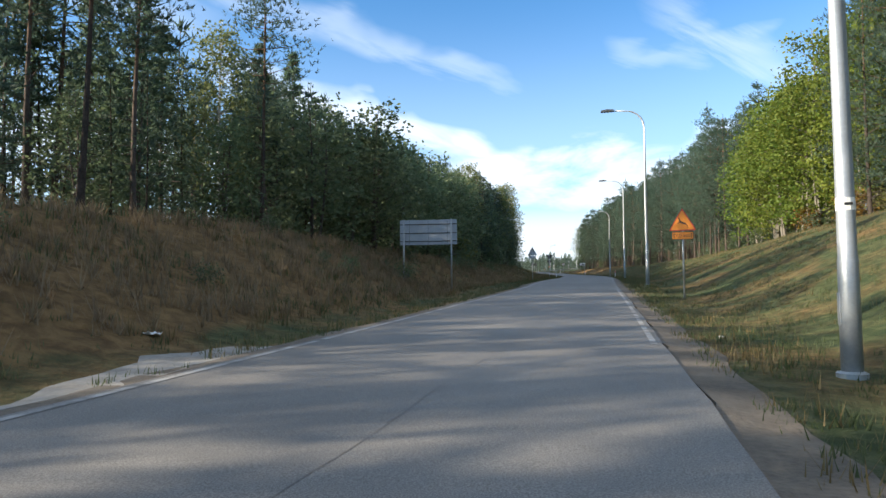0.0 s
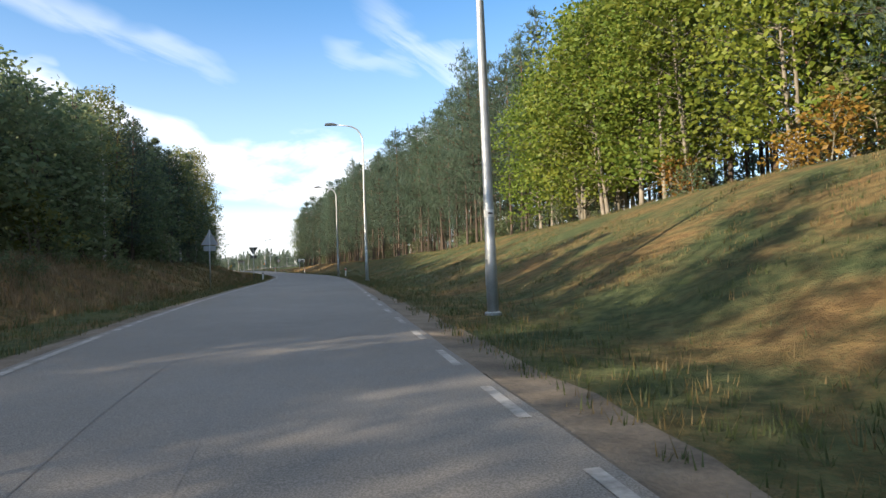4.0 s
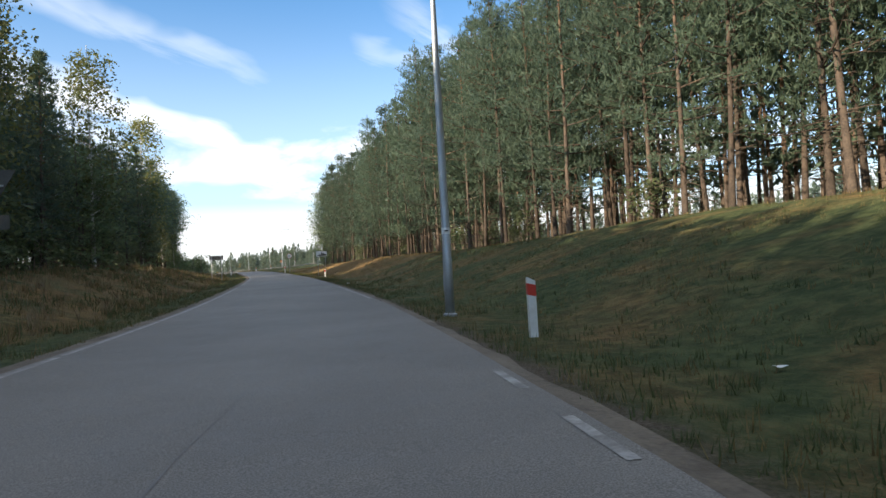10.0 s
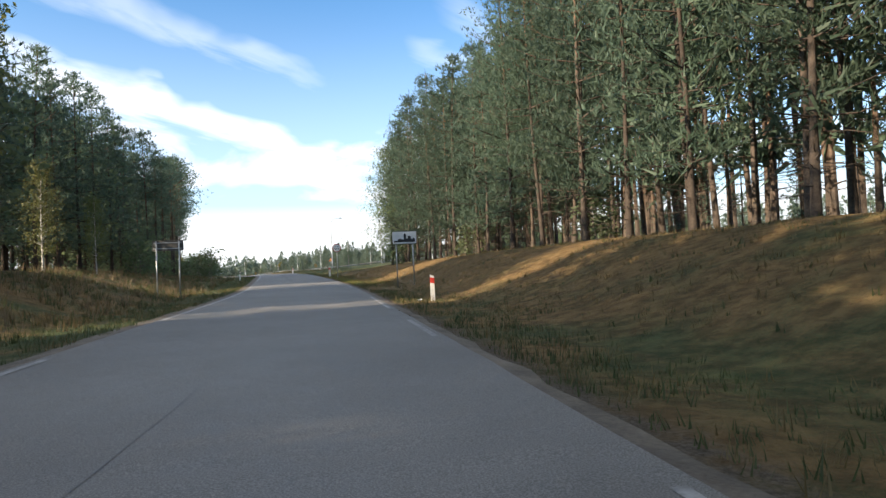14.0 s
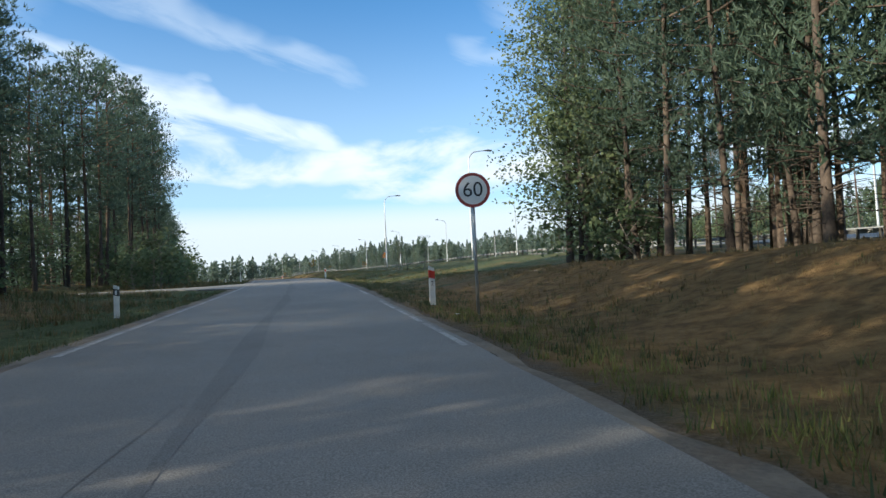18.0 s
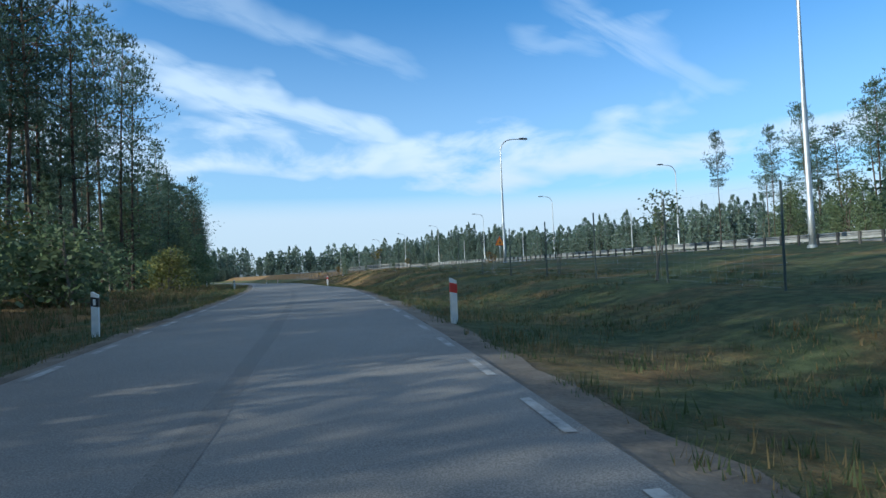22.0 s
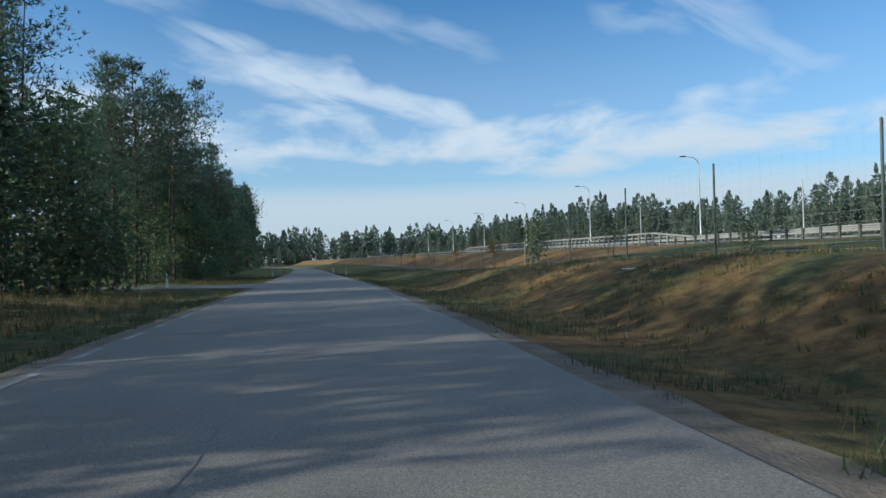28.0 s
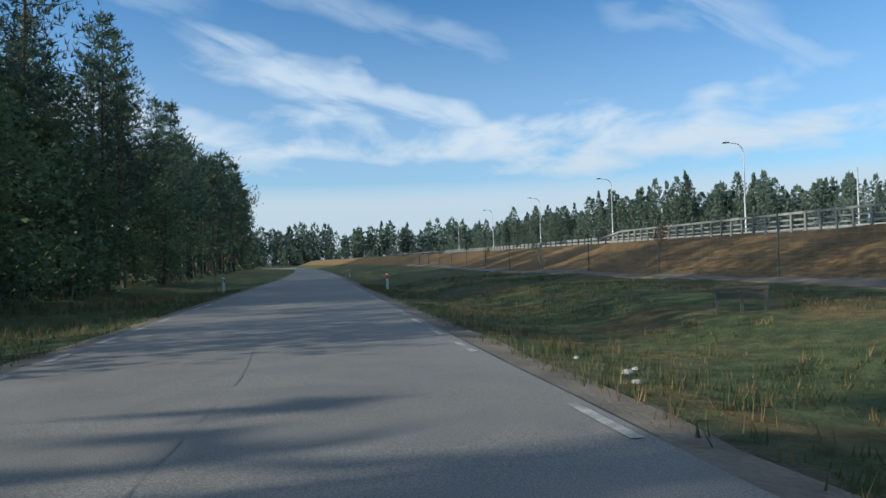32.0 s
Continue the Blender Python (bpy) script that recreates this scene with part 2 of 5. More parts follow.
MEADOW = terrain_material()
ASPHALT = asphalt_material("asphalt", (0.150, 0.140, 0.127), (0.215, 0.202, 0.184))
MOTORWAY = asphalt_material("motorway_asphalt", (0.15, 0.148, 0.143), (0.21, 0.206, 0.20), 0.65)
TAR = two_tone("tar", (0.105, 0.098, 0.090), (0.150, 0.140, 0.128), 4.0, 60.0, 0.6)
OILED = asphalt_material("oil_darkened_asphalt", (0.122, 0.114, 0.104), (0.182, 0.170, 0.155))
GRAVEL = two_tone("gravel", (0.075, 0.060, 0.044), (0.185, 0.150, 0.112), 1.4, 22.0, 0.95, bump=0.8, spread=0.2)
SAND = two_tone("crumbled_concrete", (0.16, 0.145, 0.125), (0.32, 0.30, 0.265), 2.0, 18.0, 0.95, bump=0.7)
LINE = two_tone("road_paint", (0.16, 0.153, 0.142), (0.36, 0.35, 0.33), 3.0, 22.0, 0.75, spread=0.16)
STEEL = two_tone("galvanised_steel", (0.30, 0.32, 0.33), (0.44, 0.46, 0.47), 2.5, 30.0, 0.5, 0.55)
RAILING = two_tone("weathered_rail_steel", (0.17, 0.175, 0.17), (0.30, 0.30, 0.285), 1.5, 20.0, 0.6, 0.25)
POSTMET = two_tone("dark_post_steel", (0.055, 0.055, 0.05), (0.11, 0.105, 0.095), 2.0, 20.0, 0.6, 0.3)
FENCEMET = two_tone("fence_post_green", (0.045, 0.06, 0.055), (0.09, 0.11, 0.10), 2.0, 20.0, 0.55, 0.2)
LAMPHEAD = two_tone("lamp_head_grey", (0.05, 0.055, 0.06), (0.10, 0.105, 0.11), 6.0, 40.0, 0.45, 0.2)
GLASSY = two_tone("lamp_lens", (0.5, 0.52, 0.54), (0.62, 0.64, 0.66), 6.0, 40.0, 0.2)
SIGNBACK = two_tone("sign_back_grey", (0.27, 0.29, 0.31), (0.38, 0.40, 0.42), 1.2, 14.0, 0.5, 0.2)
ORANGE = two_tone("sign_orange", (0.72, 0.22, 0.012), (0.80, 0.27, 0.02), 3.0, 30.0, 0.45)
# darker copy of the sign red, with the rim's shade in its colour
SHADEDRED = two_tone("shaded_sign_red", (0.24, 0.035, 0.03), (0.33, 0.05, 0.04), 4.0, 40.0, 0.5)
RED = two_tone("sign_red", (0.46, 0.035, 0.022), (0.58, 0.05, 0.03), 4.0, 40.0, 0.45)
WHITE = two_tone("sign_white", (0.66, 0.66, 0.64), (0.80, 0.80, 0.78), 3.0, 30.0, 0.5)
BLACK = two_tone("sign_black", (0.012, 0.012, 0.013), (0.03, 0.03, 0.03), 6.0, 40.0, 0.5)
PLASTIC = two_tone("post_white_plastic", (0.55, 0.54, 0.50), (0.78, 0.77, 0.73), 4.0, 25.0, 0.5)
STICKER = two_tone("sticker", (0.62, 0.62, 0.60), (0.75, 0.75, 0.72), 5.0, 40.0, 0.5)
PINEBARK = pine_bark_material()
SPRUCEBARK = two_tone("spruce_bark", (0.045, 0.036, 0.03), (0.12, 0.095, 0.075), 2.5, 18.0, 0.95, bump=0.9, per_object=0.2)
PALEBARK = two_tone("pale_bark", (0.10, 0.088, 0.070), (0.22, 0.20, 0.16), 2.0, 14.0, 0.9, bump=0.6, per_object=0.2)
BIRCHBARK = two_tone("birch_bark", (0.10, 0.095, 0.09), (0.72, 0.70, 0.66), 3.0, 9.0, 0.8, bump=0.4, spread=0.12)
NEEDLES = foliage("pine_needles", (0.044, 0.077, 0.054), (0.110, 0.156, 0.109), 0.48)
SPRUCE = foliage("spruce_needles", (0.070, 0.112, 0.066), (0.150, 0.195, 0.118), 0.45)
BIRCHLEAF = foliage("birch_leaves", (0.075, 0.10, 0.03), (0.22, 0.22, 0.085), 0.4)
MAPLELEAF = foliage("maple_leaves", (0.070, 0.122, 0.020), (0.205, 0.245, 0.040), 0.46, 0.2)
BUSHLEAF = foliage("bush_leaves", (0.076, 0.116, 0.058), (0.170, 0.210, 0.108), 0.5)
YELLOWLEAF = foliage("yellowing_leaves", (0.085, 0.115, 0.035), (0.25, 0.235, 0.075), 0.45, 0.2)
WARMLEAF = foliage("autumn_leaves", (0.17, 0.09, 0.02), (0.34, 0.22, 0.045), 0.4)
# lighter, bluer than the near needles: distance haze put into the colour
HAZENEEDLES = foliage("hazed_far_needles", (0.065, 0.098, 0.075), (0.135, 0.175, 0.130), 0.42)
BLADES = foliage("grass_blades", (0.054, 0.075, 0.030), (0.122, 0.140, 0.060), 0.5, 0.0)
STRAW = foliage("dry_grass_blades", (0.118, 0.080, 0.038), (0.250, 0.176, 0.086), 0.4, 0.0)
DARKWEED = foliage("reddish_weeds", (0.155, 0.118, 0.066), (0.31, 0.25, 0.145), 0.5, 0.0)
LITTER = two_tone("litter_paper", (0.6, 0.6, 0.6), (0.8, 0.8, 0.8), 4.0, 30.0, 0.7)
STONE = two_tone("pale_stone", (0.25, 0.235, 0.21), (0.45, 0.42, 0.38), 3.0, 20.0, 0.9, bump=0.6)

# ---- the plan: places are given along the road (s) and to the right of the driver's line (d) ----
AXIS = [
    (-10.70, -38.74, -1.09), (-5.76, -19.36, -0.52), (-0.82, 0.02, 0.06), (4.10, 19.40, 0.64), (8.76, 38.85, 1.37),
    (13.66, 58.24, 1.83), (18.24, 77.71, 2.21), (22.07, 97.33, 2.62), (24.72, 117.16, 3.06), (26.90, 137.03, 3.53),
    (28.69, 156.95, 4.03), (29.40, 176.94, 4.67), (29.78, 196.93, 5.29), (29.18, 216.92, 5.76), (27.63, 236.85, 5.92),
    (24.95, 256.67, 5.84), (22.04, 276.46, 5.85), (18.78, 296.19, 5.75), (15.03, 315.83, 5.61), (11.32, 335.49, 5.46),
    (7.60, 355.14, 5.31), (3.89, 374.79, 5.16),
]
STEP = 20.0
for k in range(14):  # the road goes on ahead in a slight bend to the left
    (ax, ay, az), (bx, by, bz) = AXIS[-2:]
    turn = math.atan2(by - ay, bx - ax) + radians(0.5 if k < 6 else 1.5)
    AXIS.append((bx + STEP * math.cos(turn), by + STEP * math.sin(turn), bz - 0.05))


def axis(s):
    u = (s + 40.0) / STEP
    k = min(max(int(math.floor(u)), 1), len(AXIS) - 3)
    f = min(max(u - k, -2.0), 2.5)
    out = []
    for p0, p1, p2, p3 in zip(AXIS[k - 1], AXIS[k], AXIS[k + 1], AXIS[k + 2]):
        if 0 <= f <= 1:
            out.append(0.5 * (2 * p1 + (p2 - p0) * f + (2 * p0 - 5 * p1 + 4 * p2 - p3) * f * f + (3 * p1 - p0 - 3 * p2 + p3) * f**3))
        else:
            out.append(p1 + (p2 - p1) * f)
    return out


def heading(s):
    a, b = axis(s - 2.0), axis(s + 2.0)
    return math.atan2(-(b[0] - a[0]), b[1] - a[1])  # to the left of +y


def lerp(x, *knots):
    if x <= knots[0][0]:
        return knots[0][1]
    for (x0, y0), (x1, y1) in zip(knots, knots[1:]):
        if x <= x1:
            return y0 + (y1 - y0) * (x - x0) / (x1 - x0)
    return knots[-1][1]


def ease(a, b, x):
    t = min(max((x - a) / (b - a), 0.0), 1.0)
    return t * t * (3 - 2 * t)


def right_edge(s):
    return lerp(s, (0, 1.6), (30, 1.42), (60, 1.5), (90, 1.65), (125, 1.75), (178, 1.9), (207, 1.55), (230, 1.75), (258, 2.15), (290, 2.0), (330, 1.9))


def left_edge(s):
    return lerp(s, (0, -4.0), (20, -3.9), (34, -3.25), (56, -3.8), (85, -4.1), (125, -3.85), (178, -3.45), (210, -3.25), (258, -3.2), (290, -3.4), (330, -3.65))


def crest_d(s):
    return lerp(s, (70, 14.4), (100, 13.6), (130, 10.6), (180, 10.0), (200, 9.3))


def crest_z(s):
    return lerp(s, (-10, 4.4), (22, 4.3), (28, 4.15), (36, 3.65), (46, 3.45), (62, 3.05), (75, 3.0), (90, 2.5), (108, 2.3), (125, 1.75), (160, 1.65), (170, 1.35), (180, 1.05), (192, 0.6), (205, 0.3))


def fence_z(s):
    return lerp(s, (205, 0.0), (225, 0.25), (240, 0.42), (258, 0.95), (272, 1.05), (293, 0.8), (305, 0.45), (320, 0.12), (345, 0.25), (400, 0.3))


def rail_z(s):
    return lerp(s, (140, 1.05), (195, 1.0), (218, 1.10), (245, 1.15), (270, 1.30), (300, 1.48), (330, 1.82), (350, 1.95), (400, 2.3), (520, 2.8))


def bank_z(s):
    return lerp(s, (-10, 2.7), (24, 2.7), (30, 2.5), (38, 2.0), (50, 1.65), (100, 1.6), (116, 1.45), (143, 1.7), (150, 1.5), (166, 1.2), (184, 0.7), (192, 0.35), (203, 0.1), (300, 0.1), (400, 0.3))


SLANT = 0.8  # how far the second side road leans ahead


def raw_height(s, d):
    r, l = right_edge(s), left_edge(s)
    if l <= d <= r:
        return -0.09
    if d > r:
        cd, cz, fz, rz = crest_d(s), crest_z(s), fence_z(s), rail_z(s)
        wood = lerp(d, (r, -0.05), (r + 1.3, -0.10), (4.3, -0.16), (cd - 1.2, cz * 0.9), (cd + 0.6, cz), (cd + 6, cz + 0.15), (19.5, max(rz, cz * 0.8)), (48, max(2.2, cz)), (140, 4.0))
        far = rz + 0.45
        low = lerp(s, (295, 0.0), (312, 1.0), (356, 1.0), (380, 0.5))
        mid = (fz * 0.5 + rz * 0.5) * (1 - low) + (fz + 0.05) * low
        meadow = lerp(d, (r, -0.05), (r + 1.3, -0.10), (4.4, -0.34), (7.4, fz), (9.5, fz), (12.8, mid), (18.3, rz), (21.5, rz + 0.1), (33, rz + 0.25), (36, rz + 0.25), (48, far), (140, far + 0.8))
        t = ease(192, 212, s)
        return wood * (1 - t) + meadow * t
    z = bank_z(s)
    e = s - SLANT * (l - d)
    if d > -34 and (192 < s < 216 or 292 < e < 320):
        q = min(2.6, (l - d) / 2)
        m = max(ease(198 + q, 200.5 + q, s) * (1 - ease(209 - q, 212 - q, s)), ease(298.5, 301.0, e) * (1 - ease(311.0, 314.0, e)))
        if m > 0:
            z, side = lerp(-d, (10, 0.0), (34, 0.1)), lerp(-d, (-l, -0.05), (-l + 1.2, -0.06), (34, -0.06))
            own = lerp(-d, (-l, -0.05), (-l + 1.2, -0.10), (6.8, -0.2), (12.0, bank_z(s)), (18.0, bank_z(s) + 0.3), (60.0, bank_z(s) + 0.5))
            return own * (1 - m) + side * m
    toe = lerp(s, (0, -5.4), (22, -5.8), (34, -9.0), (44, -7.0), (200, -6.8))
    return lerp(-d, (-l, -0.05), (-l + 1.2, -0.10), (-toe, -0.2), (12.0, z), (18.0, z + 0.3), (60.0, z + 0.5), (140.0, z + 1.0))


def rel(s, d):
    """The height of the ground over the road's line."""
    if left_edge(s) - 0.05 <= d <= right_edge(s) + 0.05:
        return raw_height(s, d)
    sign = 1 if d > 0 else -1
    edge = right_edge(s) if d > 0 else left_edge(s)
    room = min(0.9, abs(d - edge))
    h = sum(raw_height(s, d + o * room) for o in (-0.9, -0.45, 0.0, 0.45, 0.9)) / 5
    far = min(1.0, max(0.0, (abs(d - edge) - 1.0) / 3.0))
    return h + far * ((0.26 if d < 0 and s < 70 else 0.10) * noise.noise((s * 0.35, d * 0.35, 1.7)) + 0.05 * noise.noise((s * 1.1, d * 1.1, 4.0)))


def spot(s, d, h=0.0):
    """A place on the ground, h over it."""
    x, y, z = axis(s)
    a = heading(s)
    return Vector((x + math.cos(a) * d, y + math.sin(a) * d, z + rel(s, d) + h))


def level(s, d, h=0.0):
    """A place h over the road's own line."""
    x, y, z = axis(s)
    a = heading(s)
    return Vector((x + math.cos(a) * d, y + math.sin(a) * d, z + h))


def stand(s, d, turn=0.0, sink=0.0, scale=1.0, h=0.0):
    return Matrix.LocRotScale(spot(s, d, h - sink), Euler((0, 0, heading(s) + radians(turn))), Vector((scale, scale, scale)))


# ---- mesh helpers ----
def mesh_object(name, verts, faces, mats, parent=None, index=None, smooth=False):
    data = bpy.data.meshes.new(name)
    data.from_pydata(verts, [], faces)
    for mat in mats if isinstance(mats, (list, tuple)) else [mats]:
        data.materials.append(mat)
    if index is not None:
        data.polygons.foreach_set("material_index", np.asarray(index, dtype=np.int32))
    if smooth:
        data.polygons.foreach_set("use_smooth", np.ones(len(data.polygons), dtype=bool))
    data.update()
    ob = new(name, data)
    if parent:
        ob.parent = parent
    return ob


def part(name, bm, mat, parent, label="", smooth=False):
    data = bpy.data.meshes.new(name)
    bmesh.ops.recalc_face_normals(bm, faces=bm.faces)
    if smooth:
        for f in bm.faces:
            f.smooth = True
    bm.to_mesh(data)
    bm.free()
    data.materials.append(mat)
    ob = new(name, data)
    ob.parent = parent
    if label:
        ob["label"] = label
    return ob


def box(bm, size, at, turn=None, bevel=0.0):
    m = Matrix.Translation(at) @ (turn.to_matrix().to_4x4() if turn else Matrix()) @ Matrix.Diagonal((*size, 1))
    made = bmesh.ops.create_cube(bm, size=1.0, matrix=m)
    if bevel:
        edges = list({e for v in made["verts"] for e in v.link_edges})
        bmesh.ops.bevel(bm, geom=edges, offset=bevel, segments=1, affect="EDGES")
    return bm


def tube(bm, points, radii, sides=10, caps=True):
    """A round bar along points, with a radius at each."""
    rings = []
    for k, p in enumerate(points):
        a, b = Vector(points[max(k - 1, 0)]), Vector(points[min(k + 1, len(points) - 1)])
        q = (b - a).normalized().to_track_quat("Z", "Y")
        rings.append([bm.verts.new(Vector(p) + q @ Vector((math.cos(2 * math.pi * i / sides) * radii[k], math.sin(2 * math.pi * i / sides) * radii[k], 0))) for i in range(sides)])
    for r0, r1 in zip(rings, rings[1:]):
        for i in range(sides):
            bm.faces.new((r0[i], r0[(i + 1) % sides], r1[(i + 1) % sides], r1[i]))
    if caps:
        bm.faces.new(rings[0][::-1])
        bm.faces.new(rings[-1])
    return bm


def slab(bm, outline, depth, y=0.0):
    """A flat plate: outline in x and z, from y to y + depth."""
    front = [bm.verts.new((x, y, z)) for x, z in outline]
    back = [bm.verts.new((x, y + depth, z)) for x, z in outline]
    bm.faces.new(front)
    bm.faces.new(back[::-1])
    for i in range(len(outline)):
        j = (i + 1) % len(outline)
        bm.faces.new((front[i], back[i], back[j], front[j]))
    return bm


def rounded(points, r, steps=4):
    """An outline with rounded corners."""
    out = []
    for k, p in enumerate(points):
        p, a, b = Vector(p), Vector(points[k - 1]), Vector(points[(k + 1) % len(points)])
        p0, p1 = p + (a - p).normalized() * r, p + (b - p).normalized() * r
        for i in range(steps + 1):
            t = i / steps
            out.append(tuple(p0 * (1 - t) ** 2 + p * 2 * t * (1 - t) + p1 * t * t))
    return out


def thing(name, label, category, group="", kind=""):
    return tagged(new(name), label, category, group, kind)


# ---- the ground, one sheet to the horizon ----
def build_ground():
    ss = [-60 + 1.5 * k for k in range(int(470 / 1.5))] + [412 + 6.0 * k for k in range(36)]
    dd = [-140, -110, -85, -65, -50, -40, -33, -28, -24, -21, -18.5, -16.5, -15, -13.8, -12.6, -11.6, -10.6, -9.7, -8.8, -8, -7.2, -6.5, -5.9, -5.3, -4.8, "l2", "l1", "l0", "r0", "r1", "r2",
          3.4, 3.9, 4.5, 5.1, 5.8, 6.5, 7.3, 8.1, 9, 10, 11, 12, 13, 14, 15, 16, 17, 18, 19, 20.5, 22, 25, 29, 33, 36, 42, 48, 55, 65, 80, 100, 140]
    verts, dry, soil = [], [], []
    for s in ss:
        l, r = left_edge(s), right_edge(s)
        named = {"l2": l - 0.7, "l1": l - 0.03, "l0": l + 0.12, "r0": r - 0.12, "r1": r + 0.03, "r2": r + 0.7}
        for d in dd:
            d = named.get(d, d)
            verts.append(spot(s, d))
            if d > 0:
                a = lerp(s, (0, 0.36), (25, 0.40), (50, 0.42), (75, 0.32), (95, 0.34), (125, 0.45), (140, 0.8), (185, 0.9), (200, 0.45), (215, 0.28), (250, 0.38), (262, 0.7), (300, 0.65), (312, 0.34))
                if s > 300 and d > 12.0:
                    a = 1.0
                if s < 200 and d > crest_d(s) + 1:
                    a = 0.5
                if 210 < s < 300 and d > 8.5:
                    a = min(a, 0.35)
                if d < 4.2 and s > 20:
                    a = a * 0.7 + 0.1
            else:
                a = lerp(s, (0, 0.95), (28, 0.9), (45, 0.6), (90, 0.55), (150, 0.6), (200, 0.4), (225, 0.65), (290, 0.55), (320, 0.3))
                if d > -6.2:
                    a *= 0.55
            dry.append(a)
            e = (d - r) if d > 0 else (l - d)
            soil.append(max(0.0, 0.85 - e / 1.6) if e > 0 else 0.9)
            if (s < 200 and d > crest_d(s) + 2.5) or d < -16:
                soil[-1] = 0.35
    cols, rows = len(dd), len(ss)
    faces = [(i * cols + j, i * cols + j + 1, (i + 1) * cols + j + 1, (i + 1) * cols + j) for i in range(rows - 1) for j in range(cols - 1)]
    # the rim runs on to the horizon
    rim = [(i * cols) for i in range(rows)] + [(rows - 1) * cols + j for j in range(1, cols)] + [i * cols + cols - 1 for i in range(rows - 2, -1, -1)] + [j for j in range(cols - 2, 0, -1)]
    mid = Vector((20, 250, 0))
    start = len(verts)
    for k in rim:
        v = verts[k]
        out = Vector((v.x - mid.x, v.y - mid.y, 0)).normalized()
        verts.append(Vector((mid.x + out.x * 3200, mid.y + out.y * 3200, 6.0)))
        dry.append(0.4)
        soil.append(0.0)
    n = len(rim)
    for k in range(n):
        faces.append((rim[k], start + k, start + (k + 1) % n, rim[(k + 1) % n])[::-1])
    ob = mesh_object("ground", [tuple(v) for v in verts], faces, MEADOW, smooth=True)
    for key, values in (("dry", dry), ("soil", soil)):
        ob.data.attributes.new(key, "FLOAT", "POINT").data.foreach_set("value", np.array(values, dtype=np.float32))
    return tagged(ob, "rolling grassy ground, green with straw-dry patches", "ground", kind="structure")


build_ground()


def ribbon(name, s0, s1, left, right, top, mat, label, category, thick=0.06, step=2.0, edge=0.0, kind="structure", parent=None):
    """A strip along the road between two offsets, with its own thickness; edge: how ragged its sides are."""
    n = max(2, int((s1 - s0) / step) + 1)
    verts, faces = [], []
    for i in range(n):
        s = s0 + (s1 - s0) * i / (n - 1)
        l, r = left(s), right(s)
        if edge:
            l += edge * noise.noise((s * 0.9, 3.0, l)) + edge * 0.6 * noise.noise((s * 3.1, 9.0, l))
            r += edge * noise.noise((s * 0.9, 7.0, r)) + edge * 0.6 * noise.noise((s * 3.1, 5.0, r))
        for d, h in ((l, top(s, l) - thick), (l, top(s, l)), ((l + r) / 2, top(s, (l + r) / 2)), (r, top(s, r)), (r, top(s, r) - thick)):
            verts.append(tuple(level(s, d, h)))
    for i in range(n - 1):
        for j in range(4):
            a = i * 5 + j
            faces.append((a, a + 1, a + 6, a + 5)[::-1])
    faces += [(0, 1, 2, 3, 4), tuple((n - 1) * 5 + k for k in (4, 3, 2, 1, 0))]
    ob = mesh_object(name, verts, faces, mat, parent)
    return tagged(ob, label, category, kind=kind) if not parent else ob


road = ribbon("road", -55, 640, left_edge, right_edge, lambda s, d: 0.0, ASPHALT, "narrow worn grey asphalt road with faded edge lines", "road", 0.1, 1.0, 0.03)
ribbon("verge_right", -50, 420, lambda s: right_edge(s) - 0.02, lambda s: right_edge(s) + lerp(s, (38, 0.62), (60, 0.26), (188, 0.26), (200, 0.5)), lambda s, d: rel(s, d) + 0.012 if d > right_edge(s) + 0.12 else -0.02, GRAVEL, "crumbling gravel verge beside the asphalt", "verge", 0.08, 0.8, 0.16)
ribbon("verge_left", -50, 420, lambda s: left_edge(s) - 0.5, lambda s: left_edge(s) + 0.02, lambda s, d: rel(s, d) + 0.012 if d < left_edge(s) - 0.25 else -0.02, GRAVEL, "crumbling gravel verge beside the asphalt", "verge", 0.08, 0.8, 0.14)
ribbon("motorway", 120, 640, lambda s: 22.0, lambda s: 32.5, lambda s, d: rel(s, d) + 0.06, MOTORWAY, "pale grey motorway carriageway behind steel barriers", "road", 0.08, 4.0)
ribbon("motorway_far", 120, 640, lambda s: 36.0, lambda s: 46.0, lambda s, d: rel(s, d) + 0.06, MOTORWAY, "pale grey far carriageway of the motorway", "road", 0.08, 4.0)
ribbon("service_track", 306, 400, lambda s: 12.0, lambda s: 12.9, lambda s, d: rel(s, d) + 0.03, GRAVEL, "narrow pale gravel track at the foot of the embankment", "track", 0.06, 1.5, 0.2)


def side_road(name, s0, s1, flare, label, length=26.0, lean=0.0):
    """A side road that leaves to the left, with rounded corners."""
    verts, faces = [], []
    n = 16
    for k in range(n):
        t = k / (n - 1)
        d = 0.3 + length * t
        wide = flare * (1 - min(1.0, d / 6.0)) ** 2
        for s in (s0 - wide + lean * d, (s0 + s1) / 2 + lean * d, s1 + wide + lean * d):
            l = left_edge(s) - d
            verts.append(tuple(level(s, l + 0.4, -0.012 if d > 0.8 else 0.004)))
    for k in range(n - 1):
        for j in range(2):
            a = k * 3 + j
            faces.append((a, a + 1, a + 4, a + 3))
    ob = mesh_object(name, verts, faces, ASPHALT)
    solid = ob.modifiers.new("thick", "SOLIDIFY")
    solid.thickness, solid.offset = 0.08, -1
    return tagged(ob, label, "road", kind="structure")


side_road("side_road", 203.7, 206.3, 4.2, "narrow asphalt side road that leaves into the pine wood", 30)
side_road("side_road", 303.4, 308.6, 2.4, "asphalt side road that leaves into the dark wood", 26, SLANT)


